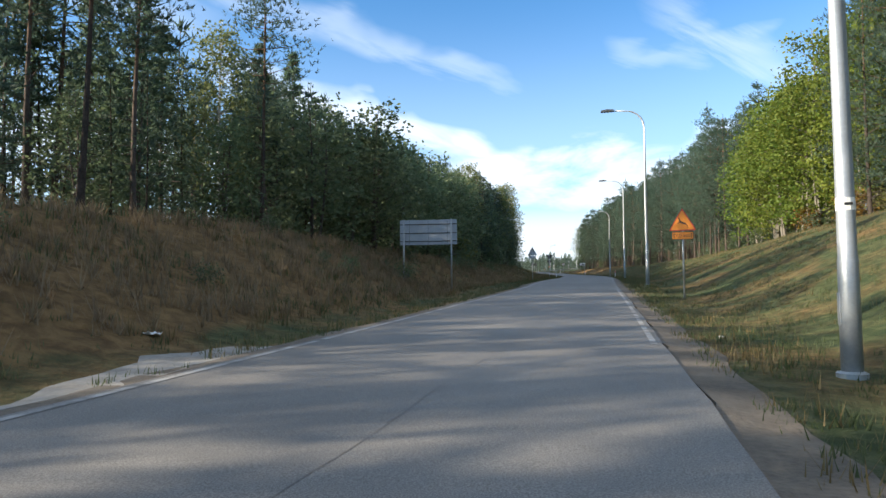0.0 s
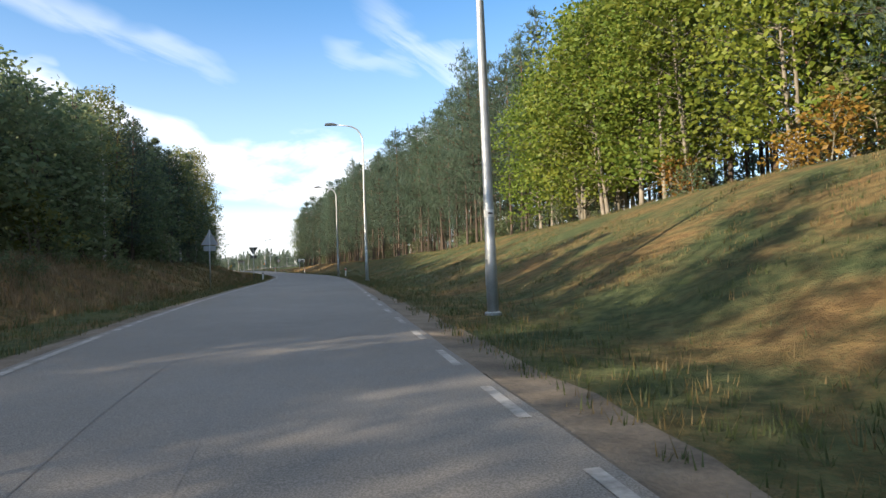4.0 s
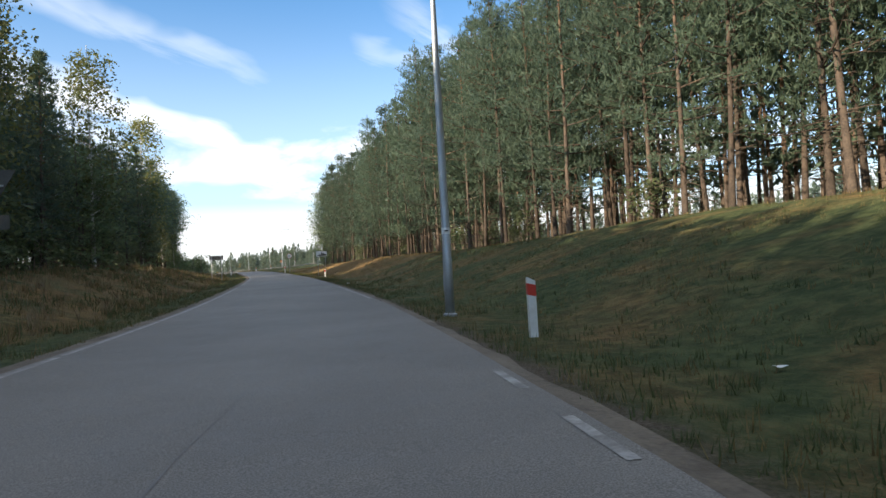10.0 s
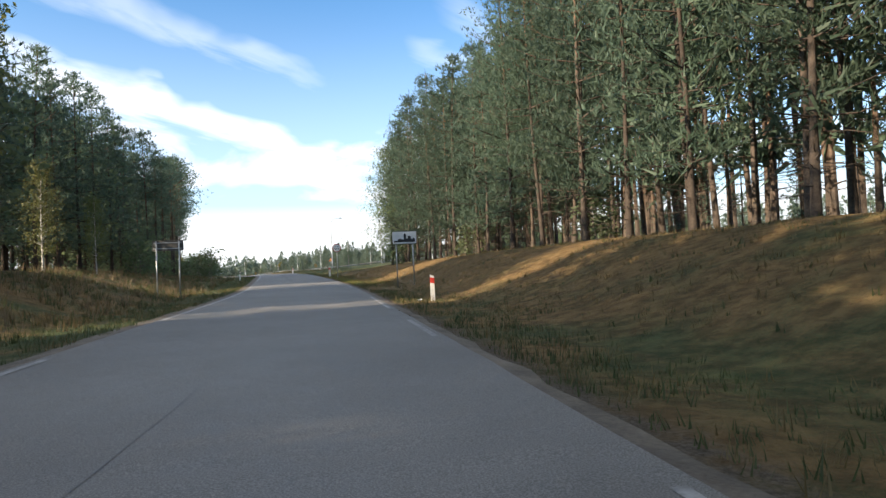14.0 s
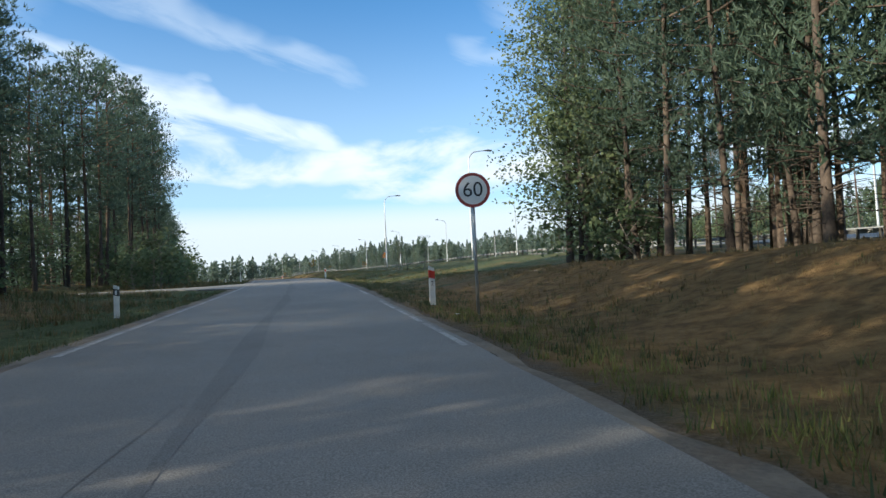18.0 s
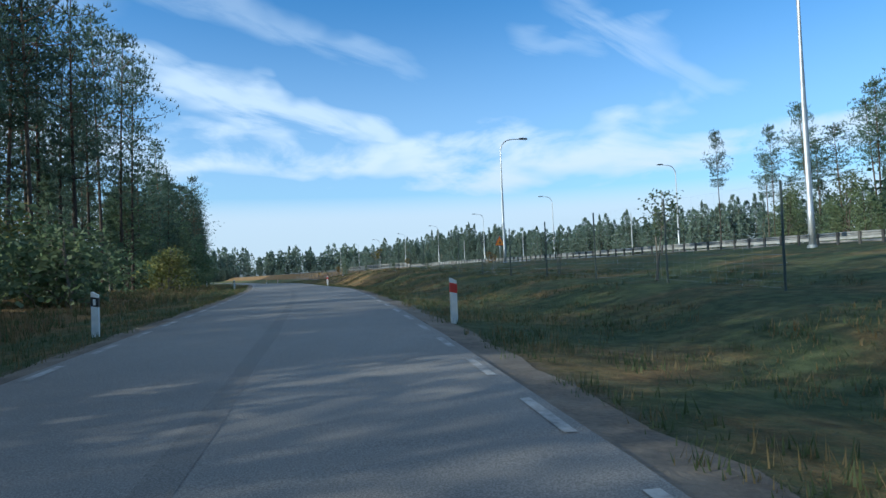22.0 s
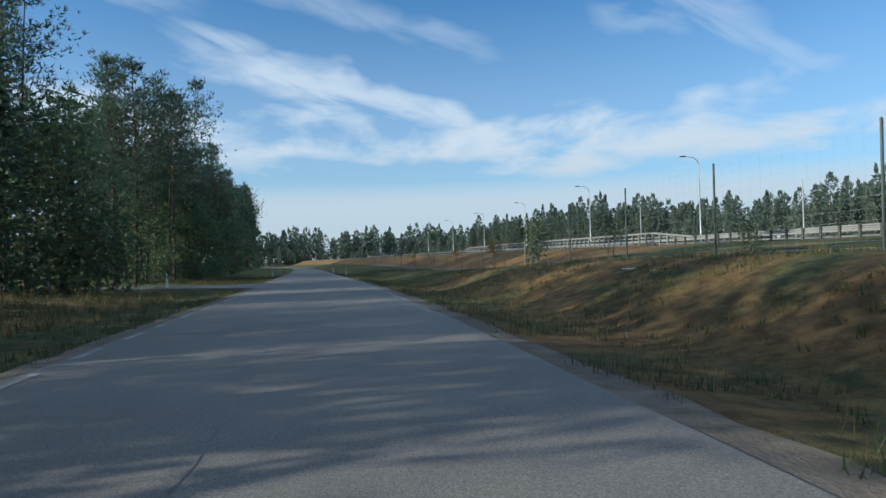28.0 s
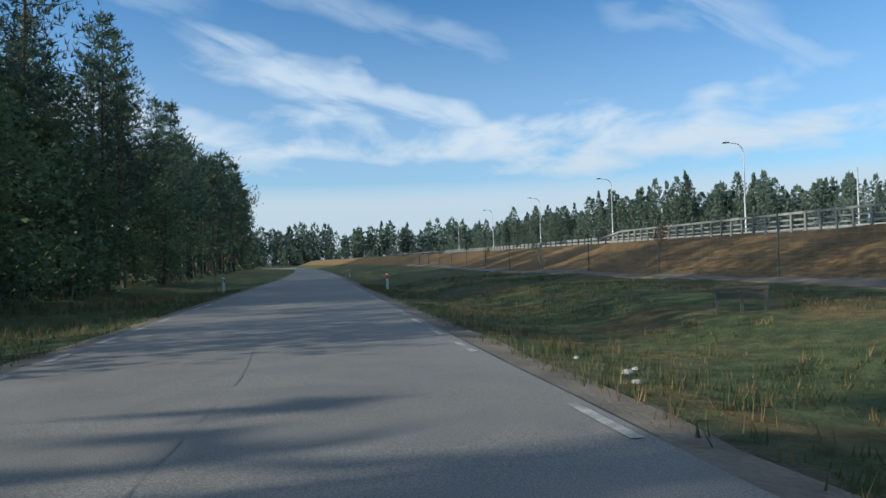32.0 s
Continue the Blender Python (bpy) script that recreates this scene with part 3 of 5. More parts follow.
# ---- road markings and seams ----
def strip_piece(name, s0, s1, d0, d1, mat, h=0.006, n=2, parent=None):
    verts, faces = [], []
    for i in range(n):
        s = s0 + (s1 - s0) * i / (n - 1)
        for d in (d0(s), d1(s)):
            verts.append(tuple(level(s, d, h)))
    for i in range(n - 1):
        a = i * 2
        faces.append((a, a + 1, a + 3, a + 2))
    ob = mesh_object(name, verts, faces, mat, parent)
    return ob


mark = random.Random(4)
s = 10.0
while s < 345:
    broken = 26 < s < 100 or s > 198
    ln = 1.0 if broken else 2.9
    if not ((112 < s < 196 or s > 245 or 66 < s < 104) and mark.random() < (0.8 if 66 < s < 104 else 0.55)):
        o = mark.uniform(-0.01, 0.01)
        strip_piece("edge_line", s, s + ln, lambda q: right_edge(q) - 0.18 + o, lambda q: right_edge(q) - 0.09 + o, LINE, 0.006, 4, road)
    s += ln + (1.0 if broken else 0.25)
s = 4.0
while s < 345:
    broken = s > 196
    ln = 1.0 if broken else 5.8
    if not (112 < s < 196 and mark.random() < 0.35):
        strip_piece("edge_line", s, s + ln, lambda q: left_edge(q) + 0.09, lambda q: left_edge(q) + 0.20, LINE, 0.006, 4, road)
    s += ln + (1.0 if broken else 0.2)
for s0, s1, d0, wob in ((2, 34, -0.7, 0.35), (26, 70, -1.5, 0.25), (60, 120, -1.0, 0.3), (112, 175, -1.2, 0.3), (236, 300, -0.9, 0.2), (296, 350, -0.9, 0.15)):
    strip_piece("tar_seam", s0, s1, lambda q: d0 + wob * noise.noise((q * 0.25, d0, s0)), lambda q: d0 + 0.008 + wob * noise.noise((q * 0.25, d0, s0)) + 0.03 * noise.noise((q * 2.0, 1.0, s0)), TAR, 0.004, int((s1 - s0) * 2), road)
strip_piece("oil_streak", 172, 250, lambda q: -1.0 + 0.10 * noise.noise((q * 0.12, 1.0, 2.0)), lambda q: -0.78 + 0.16 * noise.noise((q * 0.2, 3.0, 2.0)), OILED, 0.004, 160, road)
ribbon("crumbled_edge", 3.0, 9.5, lambda q: left_edge(q) - 1.15 - 0.3 * math.sin(q), lambda q: left_edge(q) - 0.12, lambda q, d: rel(q, d) + 0.015, SAND, "pale strip of crumbled concrete beside the road", "verge", 0.08, 0.4, 0.3)


# ---- trees ----
def unit(rng, n):
    v = rng.normal(size=(n, 3))
    return v / np.linalg.norm(v, axis=1, keepdims=True)


def needle_tufts(rng, centres, ways, blades, length, wide, spread):
    """Tufts of narrow three-cornered blades round centres."""
    c, m = np.repeat(centres, blades, 0), np.repeat(ways, blades, 0)
    d = m + spread * unit(rng, len(c))
    d /= np.linalg.norm(d, axis=1, keepdims=True) + 1e-9
    side = np.cross(d, unit(rng, len(c)))
    side /= np.linalg.norm(side, axis=1, keepdims=True) + 1e-9
    ln = length * rng.uniform(0.6, 1.25, (len(c), 1))
    c = c + 0.12 * length * unit(rng, len(c))
    v = np.stack([c - side * wide * ln, c + side * wide * ln, c + d * ln], 1).reshape(-1, 3)
    return v, np.arange(len(v)).reshape(-1, 3)


def leaf_cloud(rng, centres, per, spread, size, droop=0.0):
    """Leaves as small kite shapes, scattered round centres."""
    c = np.repeat(centres, per, 0) + spread * np.clip(rng.normal(size=(len(centres) * per, 3)), -1.7, 1.7) * (1, 1, 0.75)
    a = unit(rng, len(c))
    a[:, 2] = a[:, 2] * 0.5 - droop
    a /= np.linalg.norm(a, axis=1, keepdims=True)
    b = np.cross(a, unit(rng, len(c)))
    b /= np.linalg.norm(b, axis=1, keepdims=True) + 1e-9
    z = size * rng.uniform(0.6, 1.3, (len(c), 1))
    v = np.stack([c - a * z, c + b * z * 0.62 - a * z * 0.1, c + a * z, c - b * z * 0.62 - a * z * 0.1], 1).reshape(-1, 3)
    return v, np.arange(len(v)).reshape(-1, 4)


class Wood:
    """Collects round tapered bars."""

    def __init__(self):
        self.v, self.f = [], []

    def bar(self, points, radii, sides):
        start = len(self.v)
        for k, p in enumerate(points):
            a, b = np.array(points[max(k - 1, 0)]), np.array(points[min(k + 1, len(points) - 1)])
            q = Vector(b - a).to_track_quat("Z", "Y")
            for i in range(sides):
                t = 2 * math.pi * i / sides
                self.v.append(tuple(Vector(p) + q @ Vector((math.cos(t) * radii[k], math.sin(t) * radii[k], 0))))
        for k in range(len(points) - 1):
            for i in range(sides):
                a, b = start + k * sides + i, start + k * sides + (i + 1) % sides
                self.f.append((a, b, b + sides, a + sides))


def trunk_line(rng, h, sway, n=7):
    ph, am = rng.uniform(0, 6.28), rng.uniform(0.3, 1.0) * sway
    return [np.array((am * math.sin(ph + 2.2 * k / n) - am * math.sin(ph), am * math.cos(ph + 2.9 * k / n) - am * math.cos(ph), h * k / n)) for k in range(n + 1)]


def on_line(line, h, z):
    k = min(int(z / h * (len(line) - 1)), len(line) - 2)
    t = z / h * (len(line) - 1) - k
    return line[k] * (1 - t) + line[k + 1] * t


def spruce(seed, h, base, radius, rows, per, tufts, blades, length, sides=8, wide=0.20):
    """Trunk and crown of a conical spruce with drooping limbs: verts and faces of both."""
    rng = np.random.default_rng(seed)
    wood, line = Wood(), trunk_line(rng, h, 0.08)
    r0 = 0.0078 * h + 0.01
    wood.bar(line, [r0 * (1.25 if k == 0 else 1.0) * (1 - 0.82 * k / (len(line) - 1)) for k in range(len(line))], sides)
    cs, ws = [], []
    for i in range(rows):
        t = min(max((i + rng.uniform(-0.3, 0.3)) / max(rows - 1, 1), 0.0), 1.0)
        z = h * (base + (0.985 - base) * t)
        reach, turn = radius * (1 - t) ** 0.85 + 0.12, rng.uniform(0, 6.28)
        for j in range(per):
            a = turn + 6.283 * j / per + rng.uniform(-0.45, 0.45)
            ln = reach * rng.uniform(0.55, 1.15)
            p0, way = on_line(line, h, z), np.array((math.cos(a), math.sin(a), -0.30 + 0.35 * t))
            p1, p2 = p0 + way * ln * 0.55, p0 + way * ln + np.array((0, 0, 0.14 * ln))
            if j % 3 == 0 and sides > 7:
                wood.bar([p0, p1, p2], [0.016 + 0.011 * ln, 0.010 + 0.006 * ln, 0.006], 3)
            for q in range(tufts):
                u = 1 - q / tufts * 0.92
                c = p0 * (1 - u) + p2 * u if u > 0.5 else p0 * (1 - 2 * u) + p1 * 2 * u
                cs.append(c + rng.normal(size=3) * (0.13 * ln, 0.13 * ln, 0.08 * ln))
                ws.append(way * 0.7 + np.array((0, 0, -0.1)))
    return (np.array(wood.v), wood.f), needle_tufts(rng, np.array(cs), np.array(ws), blades, length, wide, 1.0)


def pine(seed, h, base, radius, whorls, per, pads, shoots, blades, length, wide=0.14, shape="edge", sides=8, snags=16, core=4):
    """A pine of whorled limbs that carry flat pads of needled shoots: 'edge' is full to its base, 'old' has a high open crown."""
    rng = np.random.default_rng(seed)
    wood, line = Wood(), trunk_line(rng, h, 0.35)
    r0 = 0.0072 * h + 0.01
    wood.bar(line, [r0 * (1.25 if k == 0 else 1.0) * (1 - 0.84 * k / (len(line) - 1)) for k in range(len(line))], sides)
    cs, ws, big, bigw = [], [], [], []
    for i in range(whorls):
        t = min(max((i + rng.uniform(-0.35, 0.35)) / (whorls - 1), 0.0), 1.0)
        z = h * (base + (0.97 - base) * t)
        if shape == "edge":
            reach = radius * (0.66 + 0.34 * min(1.0, t / 0.25)) * (1 - 0.86 * max(0.0, (t - 0.25) / 0.75) ** 1.5) * rng.uniform(0.78, 1.12)
        else:
            reach = radius * (0.40 + 0.70 * math.sin(math.pi * min(1.0, 0.14 + 0.74 * t))) * (1 - 0.55 * max(0.0, (t - 0.75) / 0.25)) * rng.uniform(0.55, 1.15)
        turn = rng.uniform(0, 6.28)
        for j in range(per):
            if rng.random() < (0.10 if shape == "edge" else 0.22):
                continue
            a = turn + 6.283 * j / per + rng.uniform(-0.4, 0.4)
            ln = reach * rng.uniform(0.6, 1.14)
            way = np.array((math.cos(a), math.sin(a), rng.uniform(-0.12, 0.22) + 0.45 * t))
            cross = np.array((-math.sin(a), math.cos(a), 0.0))
            p0 = on_line(line, h, z)
            p1, p2 = p0 + way * ln * 0.55, p0 + way * ln + np.array((0, 0, 0.14 * ln))
            if j % 2 == 0 and sides > 7:
                wood.bar([p0, p1, p2], [0.014 + 0.010 * ln, 0.009 + 0.006 * ln, 0.005], 3)
            for q in range(pads if ln > 0.9 else 2 if ln > 0.5 else 1):
                u = 1 - 0.72 * q / pads
                c = p1 * (2 - 2 * u) + p2 * (2 * u - 1) if u > 0.5 else p0 * (1 - 2 * u) + p1 * 2 * u
                c = c + cross * rng.uniform(-1, 1) * 0.34 * ln * (1.15 - 0.6 * u) + np.array((0, 0, rng.normal() * 0.05 * ln))
                flat = 0.10 * ln + 0.13 if shape == "edge" else 0.13 * ln + 0.17
                for k in range(shoots):
                    cs.append(c + rng.normal(size=3) * (flat, flat, flat * 0.36))
                    ws.append(way * 0.5 + np.array((0, 0, 0.75)))
            for k in range(core):
                big.append(p0 + way * ln * rng.uniform(0.10, 0.55) + rng.normal(size=3) * 0.10 * ln)
                bigw.append(way * 0.6)
    top = np.array(line[-1])
    for k in range(4):
        cs.append(top + rng.normal(size=3) * (0.05, 0.05, 0.25) - (0, 0, 0.2))
        ws.append(np.array((0, 0, 1.4)))
    for i in range(snags):  # dead lower branches
        z, a = h * rng.uniform(base * 0.25, base * 1.15), rng.uniform(0, 6.28)
        p0, ln = on_line(line, h, z), rng.uniform(0.5, 2.1)
        p1 = p0 + np.array((math.cos(a), math.sin(a), rng.uniform(-0.3, 0.2))) * ln
        wood.bar([p0, (p0 + p1) / 2 + (0, 0, 0.07), p1], [0.022, 0.014, 0.005], 3)
    v, f = needle_tufts(rng, np.array(cs), np.array(ws), blades, length, wide, 0.85)
    v2, f2 = needle_tufts(rng, np.array(big), np.array(bigw), 1, length * 2.0, 0.085, 1.0)
    return (np.array(wood.v), wood.f), (np.concatenate([v, v2]), np.concatenate([f, f2 + len(v)]))


def broadleaf(seed, h, base, radius, clumps, per, size, stems=1, droop=0.0, spread=0.45, sides=8, thick=0.011, lean=0.0):
    """Trunk with limbs and a crown of many leaves in uneven clumps."""
    rng = np.random.default_rng(seed)
    wood, centres = Wood(), []
    for st in range(stems):
        foot = np.array((rng.uniform(-0.5, 0.5), rng.uniform(-0.5, 0.5), 0)) * (stems > 1)
        hh = h * rng.uniform(0.8, 1.0) if st else h
        line = [p + foot + np.array((lean * p[2] + foot[0] * p[2] * 0.12, foot[1] * p[2] * 0.12, 0)) for p in trunk_line(rng, hh, 0.3)]
        r0 = thick * hh + 0.012
        wood.bar(line, [r0 * (1.2 if k == 0 else 1) * (1 - 0.86 * k / (len(line) - 1)) for k in range(len(line))], sides)
        n = clumps // stems
        for i in range(n):
            t = rng.uniform(0, 1) ** 0.85
            z = hh * (base + (0.97 - base) * t)
            reach = radius * (0.35 + 0.75 * math.sin(math.pi * min(1, 0.16 + 0.8 * t))) * rng.uniform(0.25, 1.1)
            a = rng.uniform(0, 6.28)
            p0 = on_line(line, hh, max(z - reach * 0.45, hh * base * 0.6))
            p2 = on_line(line, hh, z) + np.array((math.cos(a) * reach, math.sin(a) * reach, rng.uniform(-0.2, 0.25) * reach))
            if i % 3 == 0:
                wood.bar([p0, (p0 + p2) / 2 + (0, 0, 0.1), p2], [0.014 + 0.010 * reach, 0.012, 0.005], 3)
            centres.append(p2)
    v, f = leaf_cloud(rng, np.array(centres), per, spread, size, droop)
    return (np.array(wood.v), wood.f), (v, f)


def tree_proto(name, shape, bark, leaf, label, group):
    root = thing(name, label, "tree", group)
    (tv, tf), (cv, cf) = shape
    mesh_object("trunk", tv.tolist(), tf, bark, root, smooth=True)
    mesh_object("crown", cv.tolist(), cf.tolist(), leaf, root)
    root["used"] = 0
    return root


def place_tree(root, s, d, rng, scale=1.0, tall=1.0, label=""):
    size = Vector((scale, scale, scale * tall))
    m = Matrix.LocRotScale(spot(s, d, -0.12), Euler((rng.uniform(-0.02, 0.02), rng.uniform(-0.02, 0.02), rng.uniform(0, 6.28))), size)
    if not root["used"]:
        root.matrix_basis = m
        root["used"] = 1
        ob = root
    else:
        ob = copy_thing(root, m @ Matrix.Diagonal((*(1 / q for q in root.scale), 1)))
    if label:
        ob["label"] = label
    return ob


def wood_stuff(name, protos, places, mats, label, category="woods"):
    """Many trees that nobody would count, in one mesh: places are (proto, position, turn, scale, tall)."""
    vs, fs, mi, start = [], [], [], 0
    for k, p, turn, size, tall in places:
        for n, (v, f) in enumerate(protos[k][0]):
            c, s_ = math.cos(turn), math.sin(turn)
            q = v * (size, size, size * tall)
            vs.append(np.stack([q[:, 0] * c - q[:, 1] * s_ + p[0], q[:, 0] * s_ + q[:, 1] * c + p[1], q[:, 2] + p[2]], 1))
            fs.extend([tuple(i + start for i in face) for face in f])
            mi.extend([protos[k][1 + n]] * len(f))
            start += len(v)
    ob = mesh_object(name, np.concatenate(vs).tolist(), fs, mats, index=mi)
    return tagged(ob, label, category, kind="stuff")


G_RIGHT, G_LEFT = "trees of the wood above the grassy bank", "trees of the dark wood across the road"
pines_r = [tree_proto("pine_tree", pine(11 + k, 17.0, b, rad, 17, 5, 3, 4, 4, 0.37, 0.095, snags=18, core=6), PINEBARK, NEEDLES, "tall pine with reddish bark and grey-green needles", G_RIGHT)
           for k, (b, rad) in enumerate(((0.30, 2.9), (0.24, 3.0), (0.36, 2.8), (0.14, 3.1)))]
pines_f = [tree_proto("pine_tree", pine(21 + k, 17.0, b, rad, 19, 5, 5, 6, 5, 0.27, 0.082, snags=40, core=6), PINEBARK, NEEDLES, "tall pine with reddish bark and grey-green needles", G_RIGHT)
           for k, (b, rad) in enumerate(((0.27, 3.4), (0.13, 3.6), (0.33, 3.4)))]
pines_l = [tree_proto("pine_tree", pine(31 + k, 20.0, b, rad, 13, 5, 3, 6, 5, 0.34, 0.100, "old", core=5), PINEBARK, NEEDLES, "tall dark pine with a long bare trunk", G_LEFT)
           for k, (b, rad) in enumerate(((0.46, 3.1), (0.36, 3.2), (0.54, 2.6)))]
spruces = [tree_proto("spruce_tree", spruce(51 + k, 14.0, 0.05, rad, 24, 6, 7, 6, 0.36, wide=0.13), SPRUCEBARK, SPRUCE, "dark conical spruce with drooping branches", G_LEFT)
           for k, rad in enumerate((3.1, 2.6))]
birches = [tree_proto("birch_tree", broadleaf(61 + k, 18.0, 0.16, 2.6, 250, 19, 0.135, droop=0.6, spread=0.42, thick=0.008), BIRCHBARK, BIRCHLEAF, "tall slim birch with pale bark and hanging leaves", G_LEFT) for k in range(2)]
maples = [tree_proto("maple_tree", broadleaf(71 + k, 13.5, 0.13, 3.3, 300, 17, 0.145, stems=st, spread=0.46, thick=0.008), PALEBARK, MAPLELEAF, "maple with sunlit yellow-green leaves and a pale trunk", G_RIGHT) for k, st in enumerate((1, 2, 3))]
darks = [tree_proto("broadleaf_tree", broadleaf(81 + k, 10.5, 0.04, 2.9, 190, 14, 0.165, stems=2, spread=0.50), SPRUCEBARK, BUSHLEAF, "dense dark green broadleaf tree, leafy to the ground", G_LEFT) for k in range(3)]
shrubs = [tree_proto("shrub", broadleaf(91 + k, 2.4, 0.05, 1.1, 60, 10, 0.105, stems=3, spread=0.22, sides=5), PALEBARK, BUSHLEAF, "leafy green shrub at the edge of the wood", "shrubs at the wood's edge") for k in range(2)]
warm = tree_proto("shrub", broadleaf(95, 3.0, 0.05, 1.3, 80, 13, 0.10, stems=3, spread=0.25, sides=5), PALEBARK, YELLOWLEAF, "yellowing shrub at the edge of the wood", "shrubs at the wood's edge")
red = tree_proto("shrub", broadleaf(96, 2.2, 0.05, 0.9, 50, 12, 0.10, stems=2, spread=0.22, sides=5), PALEBARK, WARMLEAF, "shrub with reddish autumn leaves", "shrubs at the wood's edge")

rng_r = random.Random(21)
s = -12.0
while s < 194.5:
    c = crest_d(s)
    for row, off in enumerate((1.2, 4.2)):
        ss, d = s + rng_r.uniform(-0.9, 0.9), c + off + rng_r.uniform(-0.7, 0.7)
        if 41 < s < 74 and row == 0:
            if rng_r.random() < 0.80:
                place_tree(rng_r.choice(maples), ss, d + 0.9, rng_r, rng_r.uniform(0.78, 0.92) if s < 55 else rng_r.uniform(0.84, 1.0), rng_r.uniform(0.92, 1.06))
            continue
        if 38 < s < 70 and row == 1 and rng_r.random() < 0.45:
            place_tree(rng_r.choice(maples), ss, d, rng_r, rng_r.uniform(0.9, 1.15), 1.15)
            continue
        kind = rng_r.choice((pines_f[1], pines_f[0], pines_r[3]) if s > 138 else (pines_f[1], pines_f[1], pines_f[0]) if s < 42 else pines_f) if row == 0 and s > 4 else rng_r.choice(pines_r[:3])
        place_tree(kind, ss, d, rng_r, rng_r.uniform(0.76, 0.92), rng_r.uniform(0.98, 1.13) * lerp(s, (60, 1.0), (75, 1.09), (150, 1.09), (170, 1.0)))
    s += rng_r.uniform(2.1, 3.0)
wide_birch = tree_proto("birch_tree", broadleaf(98, 15.0, 0.16, 3.3, 330, 24, 0.095, droop=0.3, spread=0.48), SPRUCEBARK, BUSHLEAF, "broad leafy birch with grey bark at the wood's end", G_RIGHT)
for s, d, size in ((195.6, 12.2, 0.92), (194.6, 13.4, 0.95), (193.6, 10.4, 0.85)):
    place_tree(wide_birch, s, d, rng_r, size)
for s, d, size in ((195.0, 12.2, 0.62), (192.8, 10.8, 0.7), (195.4, 15.0, 0.66)):
    place_tree(darks[0], s, d, rng_r, size, 1.1, "dark leafy broadleaf tree at the end of the pine wood")
for k in range(46):
    s = rng_r.uniform(18, 96) if k < 36 else rng_r.uniform(96, 200)
    place_tree(rng_r.choice((*shrubs, warm) if 36 < s < 80 else shrubs), s, crest_d(s) + rng_r.uniform(0.8, 4.5), rng_r, rng_r.uniform(0.5, 1.1))
for s, d in ((44.0, 15.6), (52.0, 15.4), (46.5, 16.2)):
    place_tree(red, s, d, rng_r, rng_r.uniform(0.7, 1.0))

rng_l = random.Random(33)


def left_front(s):
    return -lerp(s, (0, 13.6), (30, 14.2), (60, 14.2), (120, 14.0), (180, 13.6), (210, 14.3), (230, 14.4), (262, 14.2), (290, 13.2), (300, 12.0), (330, 12.2), (376, 11.9), (420, 14.0), (520, 17.0))


def left_tall(s):
    return lerp(s, (10, 11.2), (30, 11.0), (45, 10.3), (62, 9.9), (75, 11.3), (90, 12.5), (115, 12.3), (150, 11.6), (165, 11.9), (178, 12.9), (200, 14.2), (214, 14.8), (226, 16.8), (240, 18.6), (252, 17.6), (262, 17.4), (272, 15.6), (280, 12.5), (290, 12.6), (300, 14.6),
                (318, 16.2), (333, 17.0), (344, 15.8), (354, 15.2), (362, 16.4), (375, 13.4), (396, 16.0), (430, 20.0), (460, 22.0))


LANES = ((27.5, 30.5, 0.56), (137.3, 140.6, 0.39), (158.6, 165.0, 0.40), (200.8, 207.2, 0.26), (266.9, 271.2, 0.125))  # openings in the wood that the low sun shines through


def clear_of_side_roads(s, d):
    e = s - SLANT * (-d - 3.4)
    if any(a < s - slope * (d + 13) < b for a, b, slope in LANES):
        return False
    return not (201.5 < s < 208.5 and d > -35) and not (300.5 < e < 311.5) and not (292.0 < s < 297.0 and d > -45)


